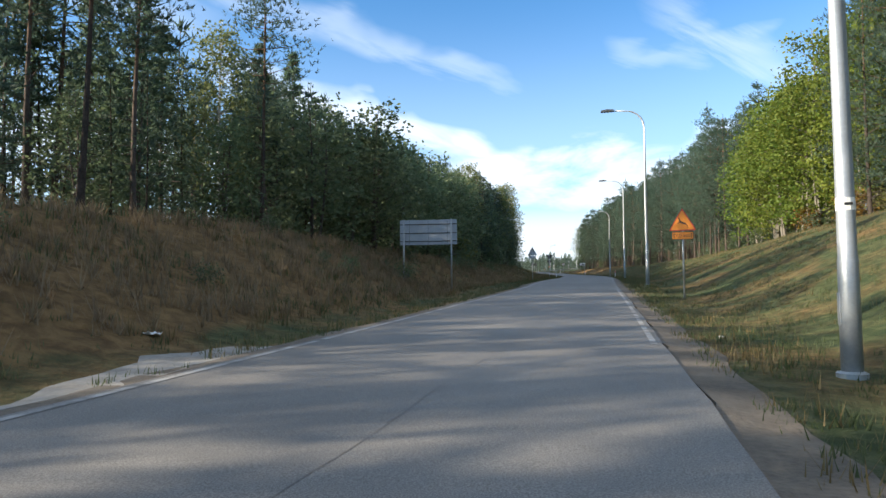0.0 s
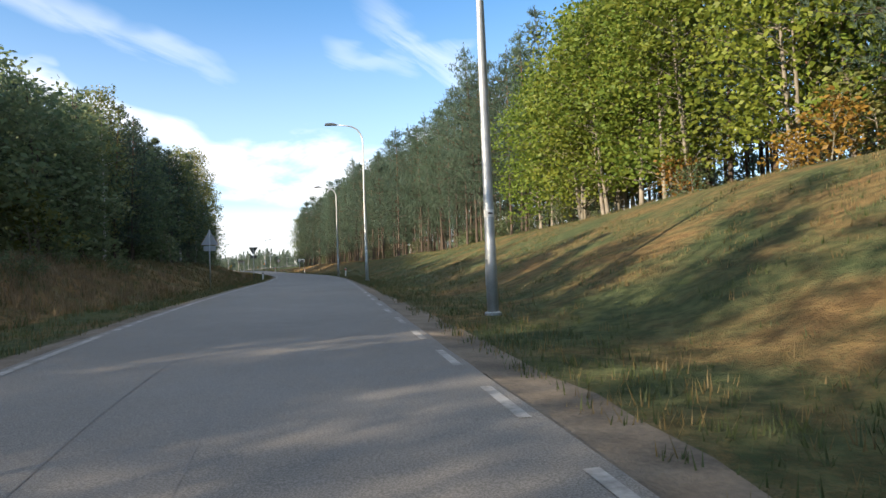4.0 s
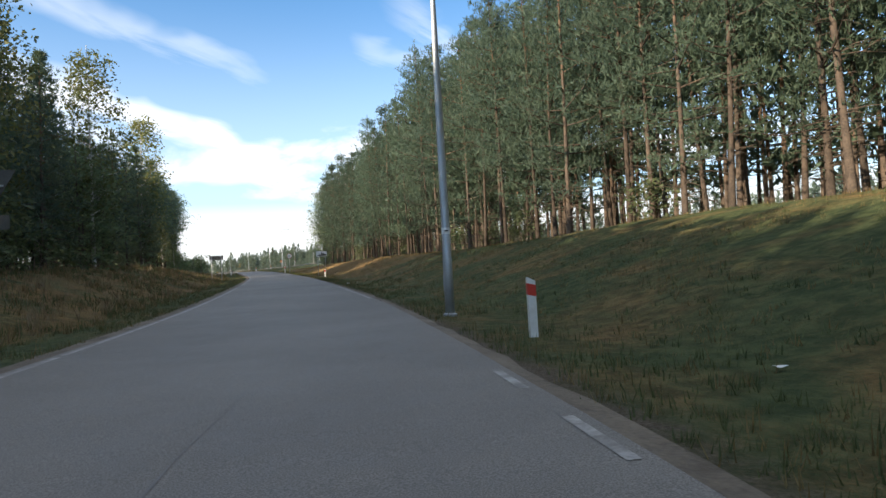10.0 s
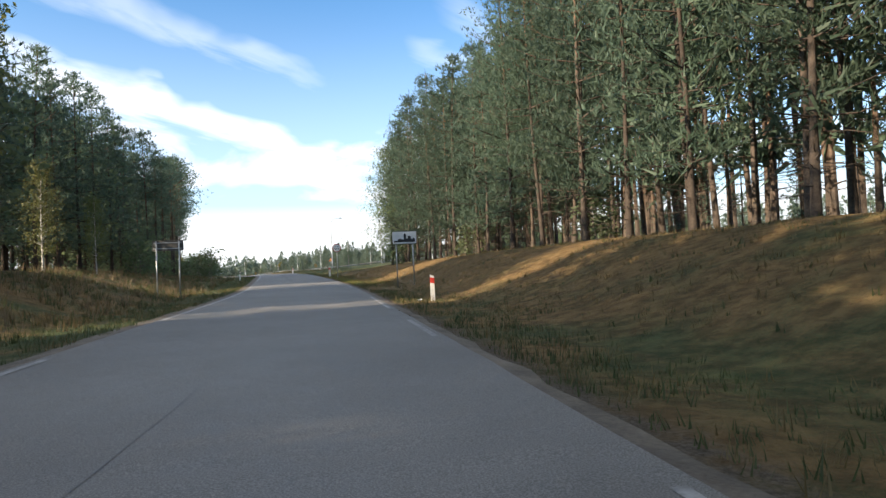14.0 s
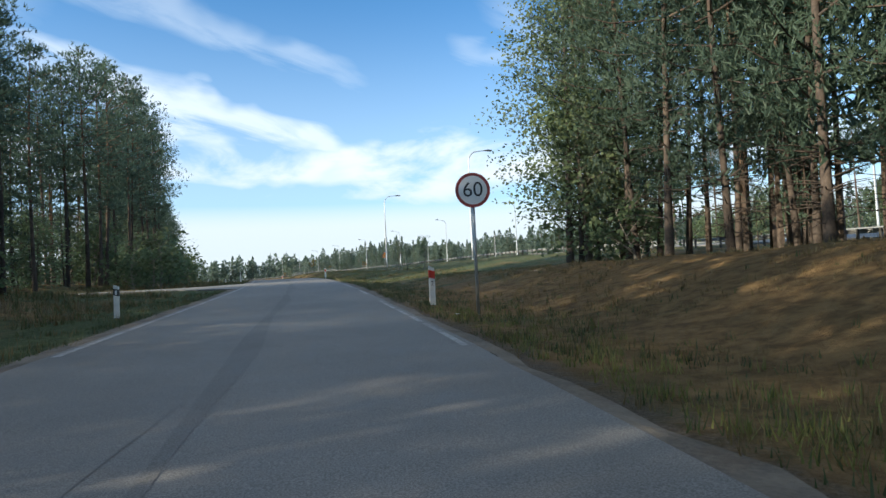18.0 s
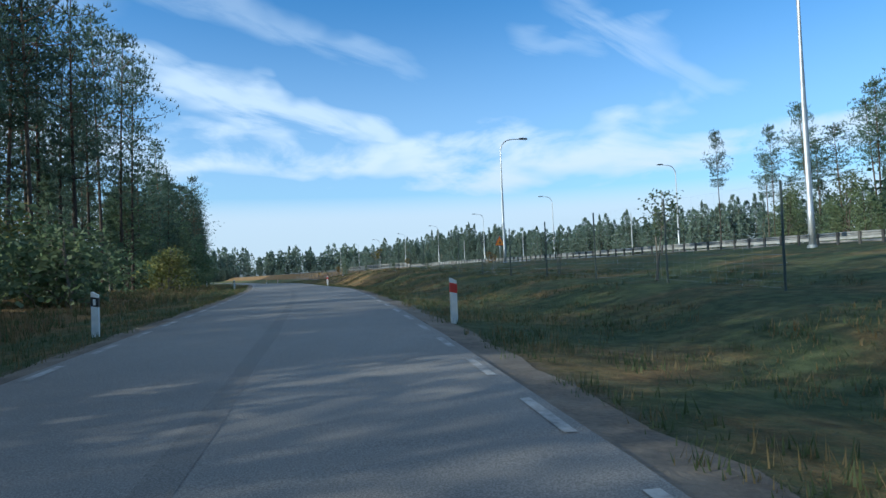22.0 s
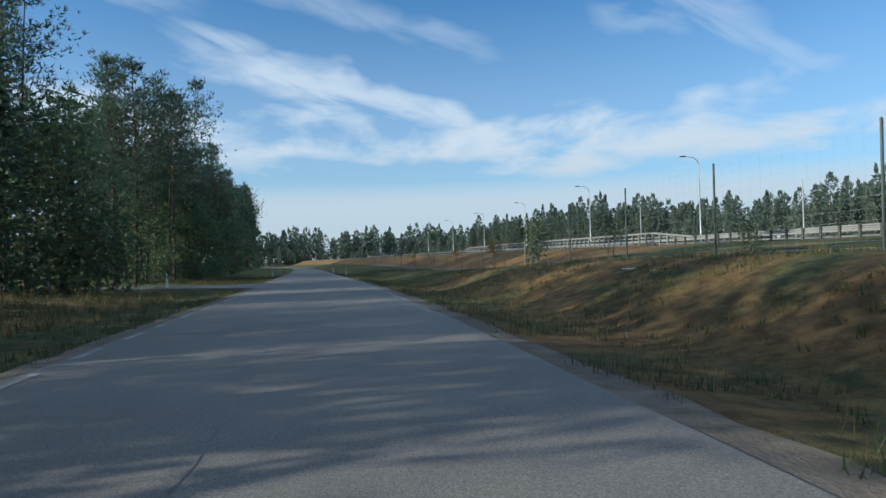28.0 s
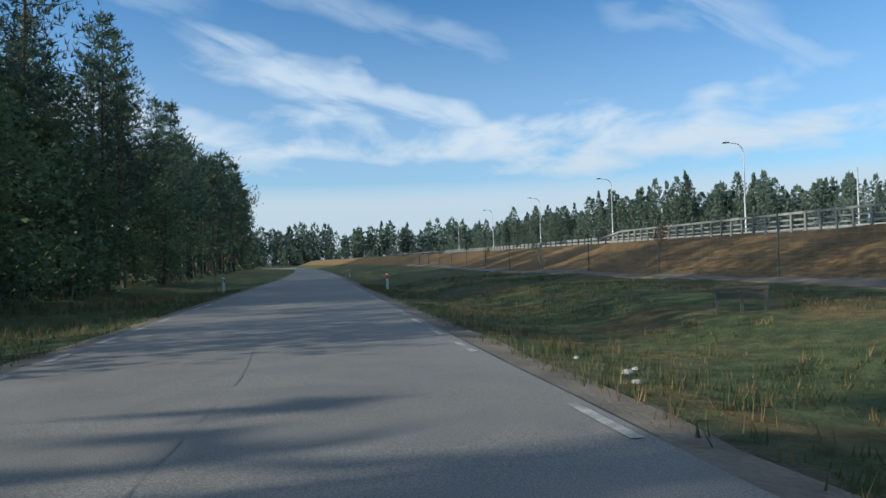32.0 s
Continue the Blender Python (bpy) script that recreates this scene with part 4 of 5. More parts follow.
s = 15.0
while s < 376.0:
    f = left_front(s)
    for row, off in enumerate((0.0, 3.2)):
        ss, d = s + rng_l.uniform(-1.0, 1.0), f - off + rng_l.uniform(-0.8, 0.8)
        if not clear_of_side_roads(ss, d):
            continue
        tall = left_tall(ss) * (rng_l.uniform(0.90, 1.08) if ss < 213 else rng_l.uniform(0.80, 1.08))
        roll = rng_l.random()
        if ss < 30:
            kind = pines_l if roll < 0.45 else spruces if roll < 0.7 else birches if roll < 0.8 else darks
            if row == 0 and roll > 0.55:
                continue
        elif ss < 70:
            kind = darks if row == 0 else spruces if roll < 0.35 else pines_r if roll < 0.8 else darks
        elif ss < 184:
            kind = (darks if roll < 0.35 else pines_r[3:] if roll < 0.85 else spruces) if row == 0 else spruces if roll < 0.22 else pines_r[1:] if roll < 0.86 else birches if roll < 0.92 else darks
        elif ss < 215:
            kind = (pines_l if roll < 0.5 else darks) if row == 0 else pines_l if roll < 0.6 else pines_r if roll < 0.8 else spruces
        elif ss < 300:
            kind = (pines_l if roll < 0.7 else darks if roll < 0.85 else spruces) if ss < 264 else (pines_r if roll < 0.45 else pines_l if roll < 0.7 else darks if roll < 0.85 else spruces)
        elif ss < 345:
            kind = (darks if roll < 0.6 else pines_l) if row == 0 else (darks if roll < 0.25 else pines_l if roll < 0.7 else pines_r)
        else:
            kind = pines_l if roll < 0.4 else pines_r if roll < 0.8 else darks
        pick = rng_l.choice(kind)
        full = {"pine_tree": 20.0 if kind is pines_l else 17.0, "spruce_tree": 14.0, "birch_tree": 18.0, "broadleaf_tree": 10.5}[pick.name.split(".")[0]]
        want = rng_l.uniform(5.0, 9.0) if kind is spruces and 213 < ss < 300 else tall if kind is not darks else rng_l.uniform(3.0, 5.5) if 186 < ss < 262 else min(tall, rng_l.uniform(6.0, 10.5) if row == 0 else 11.0)
        k = want / full
        place_tree(pick, ss, d, rng_l, min(1.25, max(0.55, k ** 0.7)), k / min(1.25, max(0.55, k ** 0.7)))
    s += rng_l.uniform(2.7, 3.8) if s < 213 or s > 300 else rng_l.uniform(3.0, 4.4)
for s, d, tall in ((73.0, -12.6, 0.80), (101.0, -12.2, 0.88), (112.0, -11.6, 0.98), (117.0, -12.6, 0.92), (131.0, -11.4, 1.0), (152.0, -11.8, 1.08), (160.0, -10.9, 0.40), (166.5, -10.2, 0.33)):
    place_tree(birches[int(s) % 2], s, d - 1.6, rng_l, tall * 0.84 if s < 150 else tall * 0.78, 1.0)
for s, d, h in ((213.5, -12.4, 15.2), (220.5, -12.8, 16.6), (226.5, -12.2, 17.4), (232.0, -12.9, 17.8), (237.5, -12.3, 18.4), (244.5, -12.6, 19.0), (251.0, -12.2, 19.6), (260.5, -12.9, 20.6),
                (266.0, -12.7, 21.6), (272.0, -12.9, 21.4), (291.0, -12.9, 17.6), (320.0, -12.6, 16.6), (327.5, -12.9, 17.2), (334.0, -12.5, 17.8), (342.3, -12.3, 21.4), (357.5, -12.4, 17.6)):
    place_tree(pines_r[3] if s in (291.0, 357.5) else rng_l.choice(pines_l[:2]), s, d - 0.6, rng_l, 0.88, h / 0.88 / (17.0 if s in (291.0, 357.5) else 20.0))
for s, d, h in ((198.4, -13.3, 13.6), (200.0, -12.9, 13.0)):
    place_tree(pines_l[2], s, d, rng_l, 0.66, h / 0.66 / 20.0, "slender pine with a bare trunk at the corner of the wood")
rng_d = random.Random(71)
for s, d, h in ((17.6, -18.2, 9.4), (21.6, -19.4, 10.2), (25.4, -18.8, 9.8), (31.5, -17.4, 9.6), (20.4, -23.4, 10.0)):
    place_tree(spruces[int(s) % len(spruces)], s, d, rng_d, 0.95, h / 0.95 / 14.0, "dark spruce standing close among the bare pines")
for s, d, k in ((16.4, -14.8, 0.40), (24.6, -15.2, 0.5), (28.6, -14.9, 0.7), (26.0, -22.5, 0.85)):
    place_tree(darks[int(s) % len(darks)], s, d, rng_d, k, 1.0)
for k in range(18):  # low bushes on the bank
    s = rng_l.uniform(8, 62)
    place_tree(rng_l.choice(shrubs), s, rng_l.uniform(-12.5, -7.4), rng_l, rng_l.uniform(0.22, 0.5))
for k in range(70):  # undergrowth
    s = rng_l.uniform(215, 345) if k < 46 else rng_l.uniform(20, 200)
    d = left_front(s) + rng_l.uniform(-1.5, 1.6)
    if clear_of_side_roads(s, d):
        place_tree(warm if k % 16 == 0 else rng_l.choice(shrubs), s, d, rng_l, rng_l.uniform(0.8, 1.7))
for k in range(16):
    s = rng_l.uniform(209, 240)
    place_tree(rng_l.choice(shrubs), s, rng_l.uniform(-11.5, -8.8), rng_l, rng_l.uniform(0.9, 1.6))
for s, d in ((266.5, -9.9), (268.4, -10.3), (271.0, -9.9)):
    place_tree(warm, s, d, rng_l, 1.25)

# the woods behind, too many to count
low_pine = [(pine(101 + k, 17.0, b, 2.8, 12, 4, 2, 3, 2, 0.62, 0.13, sh, sides=5, snags=8, core=3), 0, 1) for k, (b, sh) in enumerate(((0.28, "edge"), (0.16, "edge"), (0.52, "old")))]
low_spruce = [(spruce(111, 14.0, 0.06, 2.8, 13, 4, 4, 4, 0.75, sides=5, wide=0.20), 2, 3)]
rng_w = random.Random(55)
places = []
for k in range(430):
    s = rng_w.uniform(-25, 193) if k < 360 else rng_w.uniform(80, 193)
    c = crest_d(s)
    most = 34.0 if s < 105 else lerp(s, (105, 30.0), (130, 18.6), (200, 18.3))
    d = rng_w.uniform(c + 6.3, max(most, c + 7.5))
    places.append((rng_w.randrange(3), spot(s, d, -0.1), rng_w.uniform(0, 6.28), rng_w.uniform(0.82, 1.0), rng_w.uniform(0.95, 1.1)))
for k in range(120):  # low young trees at the far edge of the wood
    s = rng_w.uniform(40, 194)
    d = rng_w.uniform(-2.5, 0.0) + (30.0 if s < 105 else lerp(s, (105, 29.0), (130, 18.6), (200, 18.3)))
    places.append((k % 2, spot(s, d, -0.1), rng_w.uniform(0, 6.28), rng_w.uniform(0.16, 0.34), 1.0))
wood_stuff("pine_wood", low_pine + low_spruce, places, [PINEBARK, NEEDLES, SPRUCEBARK, SPRUCE], "dim pine wood behind the front rows of trees")
places = []
for k in range(560):
    s = rng_w.uniform(-56, 520)
    d = left_front(s) - (6.2 if s < 376 else 0.0) - (26.0 if s < 205 else 15.0) * rng_w.random() ** 1.3
    if s < 15 and d > -20:
        continue
    if 213 < s < 250 and (k % 5 > 2 or d < left_front(s) - 15) or 250 < s < 272 and (k % 5 > 1 or d < left_front(s) - 9):
        continue
    if 25 < s < 125 and d < -22:
        d -= 4.0
    if clear_of_side_roads(s, d):
        # back rows are raised, hidden behind the front, to shade the bank
        t = left_tall(s) * rng_w.uniform(0.85, 1.05) * (min(1.5, 1.0 + 0.045 * (left_front(s) - 4.0 - d)) if 28 < s < 200 else 1.0)
        kk = 2 if 213 < s < 262 else rng_w.choice((0, 1, 2, 3))
        full = 14.0 if kk == 3 else 17.0
        places.append((kk, spot(s, d, -0.1), rng_w.uniform(0, 6.28), min(1.25, t / full), max(1.0, t / full / 1.25)))
for k in range(80):  # a lower storey added close behind the front row, to shade the road
    s = rng_w.uniform(2, 128)
    d = left_front(s) - rng_w.uniform(1.0, 5.0)
    if clear_of_side_roads(s, d):
        places.append((k % 2, spot(s, d, -0.1), rng_w.uniform(0, 6.28), rng_w.uniform(0.42, 0.56) * (0.8 if s < 25 else 1.0), 1.0))
for k in range(70):  # tall trees added deep in the wood, hidden, to shade the bank
    s = rng_w.uniform(40, 104)
    d = left_front(s) - rng_w.uniform(6.0, 14.0)
    if clear_of_side_roads(s, d):
        places.append((k % 2, spot(s, d, -0.1), rng_w.uniform(0, 6.28), left_tall(s) / 17.0 * rng_w.uniform(1.12, 1.28), 1.0))
for k in range(140):  # close young growth added inside the wood, to keep sun spots off the road
    s = rng_w.uniform(26, 150)
    d = left_front(s) - rng_w.uniform(3.0, 13.0)
    if clear_of_side_roads(s, d):
        places.append((k % 4, spot(s, d, -0.1), rng_w.uniform(0, 6.28), rng_w.uniform(0.48, 0.72), 1.0))
for k in range(110):  # fuller crowns close behind the front trees
    s = rng_w.uniform(58, 200)
    d = left_front(s) - rng_w.uniform(1.0, 5.5)
    if clear_of_side_roads(s, d):
        places.append((k % 2, spot(s, d, -0.1), rng_w.uniform(0, 6.28), left_tall(s) / 17.0 * rng_w.uniform(0.82, 1.0), 1.0))
for k in range(70):  # unseen lower trees added behind the start, to shade the road
    d = rng_w.uniform(-30, -13.5)
    places.append((k % 4, spot(rng_w.uniform(-50, 12 + d * 0.3), d, -0.1), rng_w.uniform(0, 6.28), rng_w.uniform(0.85, 1.05) * lerp(-d, (14, 0.36), (30, 0.66)), 1.0))
for k in range(44):
    s, d = rng_w.uniform(168, 236), rng_w.uniform(-24, -14)
    if clear_of_side_roads(s, d):
        places.append((k % 2, spot(s, d, -0.1), rng_w.uniform(0, 6.28), rng_w.uniform(0.3, 0.5), 1.0))
# trees added past the side road's end, to keep the sun off it
for k in range(24):
    s, d = rng_w.uniform(196, 220), rng_w.uniform(-48, -36)
    if clear_of_side_roads(s, d):
        places.append((k % 4, spot(s, d, -0.1), rng_w.uniform(0, 6.28), rng_w.uniform(0.8, 1.0), 1.1))
wood_stuff("mixed_wood", low_pine + low_spruce, places, [PINEBARK, NEEDLES, SPRUCEBARK, SPRUCE], "dark mixed wood behind the front rows of trees")


def far_tree(seed, h, base, radius, blades, length, pointed):
    """A tree that is only seen from afar: a thin trunk in a crown of large ragged sprays."""
    rng = np.random.default_rng(seed)
    wood = Wood()
    wood.bar([(0, 0, 0), (0.1, 0, h * 0.5), (0, 0, h * 0.95)], [0.16, 0.12, 0.04], 3)
    u = rng.uniform(0, 1, blades)
    z = h * (base + (0.97 - base) * u)
    reach = radius * ((1 - u) ** 0.8 + 0.05 if pointed else np.sqrt(np.maximum(0.06, 1 - (1.9 * u - 0.85) ** 2)))
    a, r = rng.uniform(0, 6.28, blades), np.sqrt(rng.uniform(0.1, 1, blades)) * reach * rng.uniform(0.6, 1.15, blades)
    c = np.stack([np.cos(a) * r, np.sin(a) * r, z], 1)
    way = np.stack([np.cos(a), np.sin(a), np.full(blades, -0.25 if pointed else 0.5)], 1)
    way[u > 0.88] = (0, 0, 1.4)
    return (np.array(wood.v), wood.f), needle_tufts(rng, c, way, 1, length, 0.34, 0.7)


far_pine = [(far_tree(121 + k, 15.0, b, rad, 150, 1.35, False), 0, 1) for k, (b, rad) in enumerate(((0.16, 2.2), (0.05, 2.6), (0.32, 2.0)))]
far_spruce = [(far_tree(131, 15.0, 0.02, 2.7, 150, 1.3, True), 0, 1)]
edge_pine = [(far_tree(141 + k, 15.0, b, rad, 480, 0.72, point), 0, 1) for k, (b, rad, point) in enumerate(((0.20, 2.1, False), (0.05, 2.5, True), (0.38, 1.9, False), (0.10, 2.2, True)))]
far_size = lambda s: lerp(s, (280, 0.60), (350, 0.62), (400, 0.72), (450, 0.92))
places = []
for k in range(520):
    s = rng_w.uniform(130, 660)
    places.append((rng_w.randrange(4), spot(s, 84.0 + 32.0 * rng_w.random() + (10 if s > 330 else 0), -0.2), rng_w.uniform(0, 6.28), rng_w.uniform(0.72, 1.0) * far_size(s), rng_w.uniform(0.85, 1.2)))
for k in range(330):
    s = rng_w.uniform(230, 560)
    places.append((4 + rng_w.randrange(4), spot(s, rng_w.uniform(74.0, 85.0) + (10 if s > 330 else 0), -0.2), rng_w.uniform(0, 6.28), rng_w.uniform(0.72, 1.05) * far_size(s), rng_w.uniform(0.85, 1.25)))
for k in range(520):
    a, r = rng_w.uniform(-26, 36), rng_w.uniform(330, 400)
    p = axis(311)
    places.append((rng_w.randrange(4), (p[0] - math.sin(radians(a)) * r, p[1] + math.cos(radians(a)) * r, p[2] - 0.5), rng_w.uniform(0, 6.28), rng_w.uniform(0.9, 1.3), rng_w.uniform(0.85, 1.25)))
for k in range(420):  # low young trees in front
    s = rng_w.uniform(200, 640)
    places.append((3 if k % 3 else 1, spot(s, rng_w.uniform(71, 76) + (10 if s > 330 else 0), -0.2), rng_w.uniform(0, 6.28), rng_w.uniform(0.26, 0.45), 1.0))
for k in range(420):
    a, r = rng_w.uniform(-26, 36), rng_w.uniform(322, 332)
    places.append((3 if k % 3 else 1, (p[0] - math.sin(radians(a)) * r, p[1] + math.cos(radians(a)) * r, p[2] - 0.5), rng_w.uniform(0, 6.28), rng_w.uniform(0.35, 0.6), 1.0))
wood_stuff("distant_wood", far_pine + far_spruce + edge_pine, places, [SPRUCEBARK, HAZENEEDLES], "distant dark band of forest beyond the motorway")
for s, d, h in ((292.5, 67.8, 20.0), (283.2, 68.7, 18.5), (279.0, 70.5, 14.0), (272.0, 68.0, 14.5), (266.0, 66.5, 18.0), (262.0, 71.0, 13.0), (256.0, 67.0, 15.0), (250.0, 70.0, 18.0), (245.0, 66.0, 14.0), (239.0, 68.0, 20.0), (234.0, 66.0, 15.0), (228.0, 67.0, 14.0), (222.0, 66.0, 19.0), (286.5, 71.0, 15.0), (276.0, 67.0, 18.0), (269.0, 70.0, 17.0), (263.5, 67.5, 19.0), (259.0, 69.0, 16.5), (253.0, 67.5, 18.5), (247.5, 67.0, 17.0), (280.5, 74.0, 16.0), (271.0, 75.0, 17.0), (265.0, 77.0, 19.0), (256.0, 74.0, 18.0), (289.0, 78.0, 12.0)):
    size = 0.70 if s > 280 else 0.92
    place_tree(pines_l[2], s, d, rng_w, size, h * (0.96 if s > 280 else 1.06) / 20.0 / size, "slender pine with a bare trunk beyond the motorway")

for k in range(20):
    place_tree(darks[k % 3], 216 + 3.5 * k, rng_w.uniform(63, 73), rng_w, rng_w.uniform(0.5, 0.85), 1.0, "dense green broadleaf tree below the slender pines")


# ---- street lamps ----
def street_lamp(label, group):
    lamp = thing("street_lamp", label, "street lamp", group)
    bm = bmesh.new()
    pts = [(0, 0, -0.3), (0, 0, 1.3), (0, 0, 1.32), (0, 0, 5.0), (0, 0, 9.1)] + [(-0.95 * (1 - math.cos(t)), 0, 9.1 + 1.02 * math.sin(t)) for t in (0.3, 0.6, 0.9, 1.2, 1.45)] + [(-1.75, 0, 10.2)]
    part("pole", tube(bm, pts, [0.112, 0.105, 0.098, 0.082, 0.058, 0.056, 0.052, 0.048, 0.044, 0.040, 0.034], 14), STEEL, lamp, smooth=True)
    part("base_collar", tube(bmesh.new(), [(0, 0, -0.1), (0, 0, 0.05), (0, 0, 0.07)], [0.16, 0.16, 0.12], 14), STEEL, lamp)
    part("hatch", box(bmesh.new(), (0.012, 0.09, 0.36), (-0.104, 0, 0.75), bevel=0.004), STEEL, lamp)
    head = part("lamp_head", slab(bmesh.new(), rounded([(-2.42, 10.15), (-2.38, 10.25), (-1.98, 10.29), (-1.66, 10.245), (-1.64, 10.16)], 0.03, 2), 0.26, -0.13), LAMPHEAD, lamp, "flat grey lamp head")
    part("lens", box(bmesh.new(), (0.44, 0.2, 0.012), (-2.14, 0, 10.145)), GLASSY, head)
    return lamp


lamp = street_lamp("tall galvanised steel street lamp with a curved arm", "street lamps along the road")
lamp.matrix_basis = stand(8.2, 3.35)
band = part("sticker", tube(bmesh.new(), [(0, 0, 1.84), (0, 0, 1.98)], [0.1, 0.0985], 14, False), STICKER, lamp, "white numbered sticker band")
part("sticker_mark", box(bmesh.new(), (0.085, 0.004, 0.03), (0, -0.1005, 1.91)), BLACK, band, "unreadable dark mark")
for s, d, size in ((38.6, 3.2, 1.0), (68.8, 2.78, 1.0), (97.0, 2.52, 0.945)):
    copy_thing(lamp, stand(s, d, 0.0, 0.0, size))
mlamp = street_lamp("tall steel street lamp beside the motorway", "street lamps along the motorway")
mlamp.matrix_basis = stand(229.0, 17.8, 180, 0.0, 1.07)
copy_thing(mlamp, stand(259.1, 17.2, 180, 0.0, 0.96))
for s in (213.0, 246.5, 279.2, 311.6, 344.8, 378.2, 411.5, 444.5, 478.0, 511.0):
    copy_thing(mlamp, stand(s, 49.4, 0, 0.0, 1.04))
for s in (293.0, 330.0, 365.0):  # slim bare poles on the far side
    pole = thing("pole", "slim bare grey pole beyond the motorway", "pole", "slim poles beyond the motorway")
    part("shaft", tube(bmesh.new(), [(0, 0, -0.2), (0, 0, 6.4)], [0.09, 0.06], 10), STEEL, pole)
    part("cap", tube(bmesh.new(), [(0, 0, 6.4), (0, 0, 6.46)], [0.075, 0.05], 10), STEEL, pole)
    pole.matrix_basis = stand(s, 52.0)


# ---- signs ----
def sign_post(parent, x, h, r=0.033, name="post"):
    ob = part(name, tube(bmesh.new(), [(x, 0, -0.25), (x, 0, h)], [r, r], 10), STEEL, parent, smooth=True)
    part("post_cap", tube(bmesh.new(), [(x, 0, h), (x, 0, h + 0.015)], [r * 1.08, r * 0.7], 10), STEEL, ob)
    return ob


def text(body, size, at, parent, mat, name="lettering"):
    data = bpy.data.curves.new(name, "FONT")
    data.body, data.size, data.extrude, data.align_x, data.align_y = body, size, 0.001, "CENTER", "CENTER"
    data.materials.append(mat)
    ob = new(name, data)
    ob.parent = parent
    ob.matrix_basis = pose(*at, 90, 0, 0)
    return ob


def triangle(w, z0, y, depth, r=0.06, down=False):
    h = w * 0.866
    pts = [(-w / 2, z0), (w / 2, z0), (0, z0 + h)] if not down else [(-w / 2, z0 + h), (0, z0), (w / 2, z0 + h)]
    return slab(bmesh.new(), rounded(pts, r, 5), depth, y)


def deer_sign():
    sign = thing("warning_sign", "orange triangular wildlife warning sign with a distance plate", "road sign")
    sign_post(sign, 0, 3.22)
    part("panel", triangle(0.93, 2.45, -0.060, 0.012), RED, sign, "red rim of the triangular panel")
    part("face", triangle(0.82, 2.483, -0.066, 0.006), ORANGE, sign, "orange face")
    dark = bmesh.new()
    slab(dark, [(-0.10, 2.83), (0.10, 2.72), (0.13, 2.66), (0.04, 2.68), (-0.08, 2.74)], 0.003, -0.069)
    slab(dark, [(-0.10, 2.83), (-0.065, 2.80), (-0.105, 2.92), (-0.15, 2.915)], 0.003, -0.069)
    slab(dark, [(0.11, 2.69), (0.135, 2.68), (0.20, 2.55), (0.185, 2.55)], 0.003, -0.069)
    slab(dark, [(-0.09, 2.77), (-0.06, 2.745), (-0.16, 2.70), (-0.17, 2.72)], 0.003, -0.069)
    part("symbol", dark, BLACK, sign, "plain black slanting symbol")
    plate = part("plate", slab(bmesh.new(), rounded([(-0.37, 2.13), (0.37, 2.13), (0.37, 2.41), (-0.37, 2.41)], 0.03, 3), 0.010, -0.058), BLACK, sign, "distance plate with a thin dark rim")
    part("plate_face", slab(bmesh.new(), rounded([(-0.352, 2.148), (0.352, 2.148), (0.352, 2.392), (-0.352, 2.392)], 0.025, 3), 0.004, -0.062), ORANGE, plate)
    for x in (-0.29, 0.29):
        part("arrow", slab(bmesh.new(), [(x - 0.012, 2.18), (x + 0.012, 2.18), (x + 0.012, 2.31), (x + 0.035, 2.31), (x, 2.37), (x - 0.035, 2.31), (x - 0.012, 2.31)], 0.003, -0.065), BLACK, plate)
    text("7,0 km", 0.185, (0, -0.064, 2.268), plate, BLACK)
    for z in (2.27, 2.62):
        part("clamp", box(bmesh.new(), (0.11, 0.075, 0.035), (0, -0.012, z), bevel=0.004), STEEL, sign)
    return sign


deer_sign().matrix_basis = stand(24.5, 3.44, -12)

board = thing("sign_board", "large grey sign board seen from behind on two posts", "road sign")
for x in (-1.28, 1.22):
    sign_post(board, x, 3.62, 0.045)
panel = part("panel", slab(bmesh.new(), rounded([(-1.5, 2.32), (1.5, 2.32), (1.5, 3.62), (-1.5, 3.62)], 0.06, 3), 0.02, 0.07), SIGNBACK, board)
for z in (2.5, 2.92, 3.38):
    part("stiffener", box(bmesh.new(), (2.96, 0.03, 0.045), (0, 0.055, z), bevel=0.004), POSTMET, panel)
for x in (-1.0, 0.0, 1.0):
    part("seam", box(bmesh.new(), (0.012, 0.006, 1.26), (x, 0.066, 2.97)), POSTMET, panel)
board.matrix_basis = stand(32.2, -8.05, 4, 0.05)


def back_triangle(name, label, down, w, z0, s, d, back):
    sign = thing(name, label, "road sign")
    sign_post(sign, 0, z0 + w * 0.866 + 0.02)
    part("panel", triangle(w, z0, 0.040, 0.012, down=down), back, sign, "grey back of the panel")
    part("rim", triangle(w + 0.02, z0 - 0.006, 0.053, 0.004, down=down), RED if not down else POSTMET, sign)
    part("plate", slab(bmesh.new(), rounded([(-0.33, z0 - 0.34), (0.33, z0 - 0.34), (0.33, z0 - 0.06), (-0.33, z0 - 0.06)], 0.03, 3), 0.012, 0.040), back, sign)
    for z in (z0 + 0.12, z0 + 0.5):
        part("clamp", box(bmesh.new(), (0.5 if not down or z > z0 + 0.3 else 0.2, 0.03, 0.035), (0, 0.028, z), bevel=0.004), STEEL, sign)
    sign.matrix_basis = stand(s, d)
    return sign


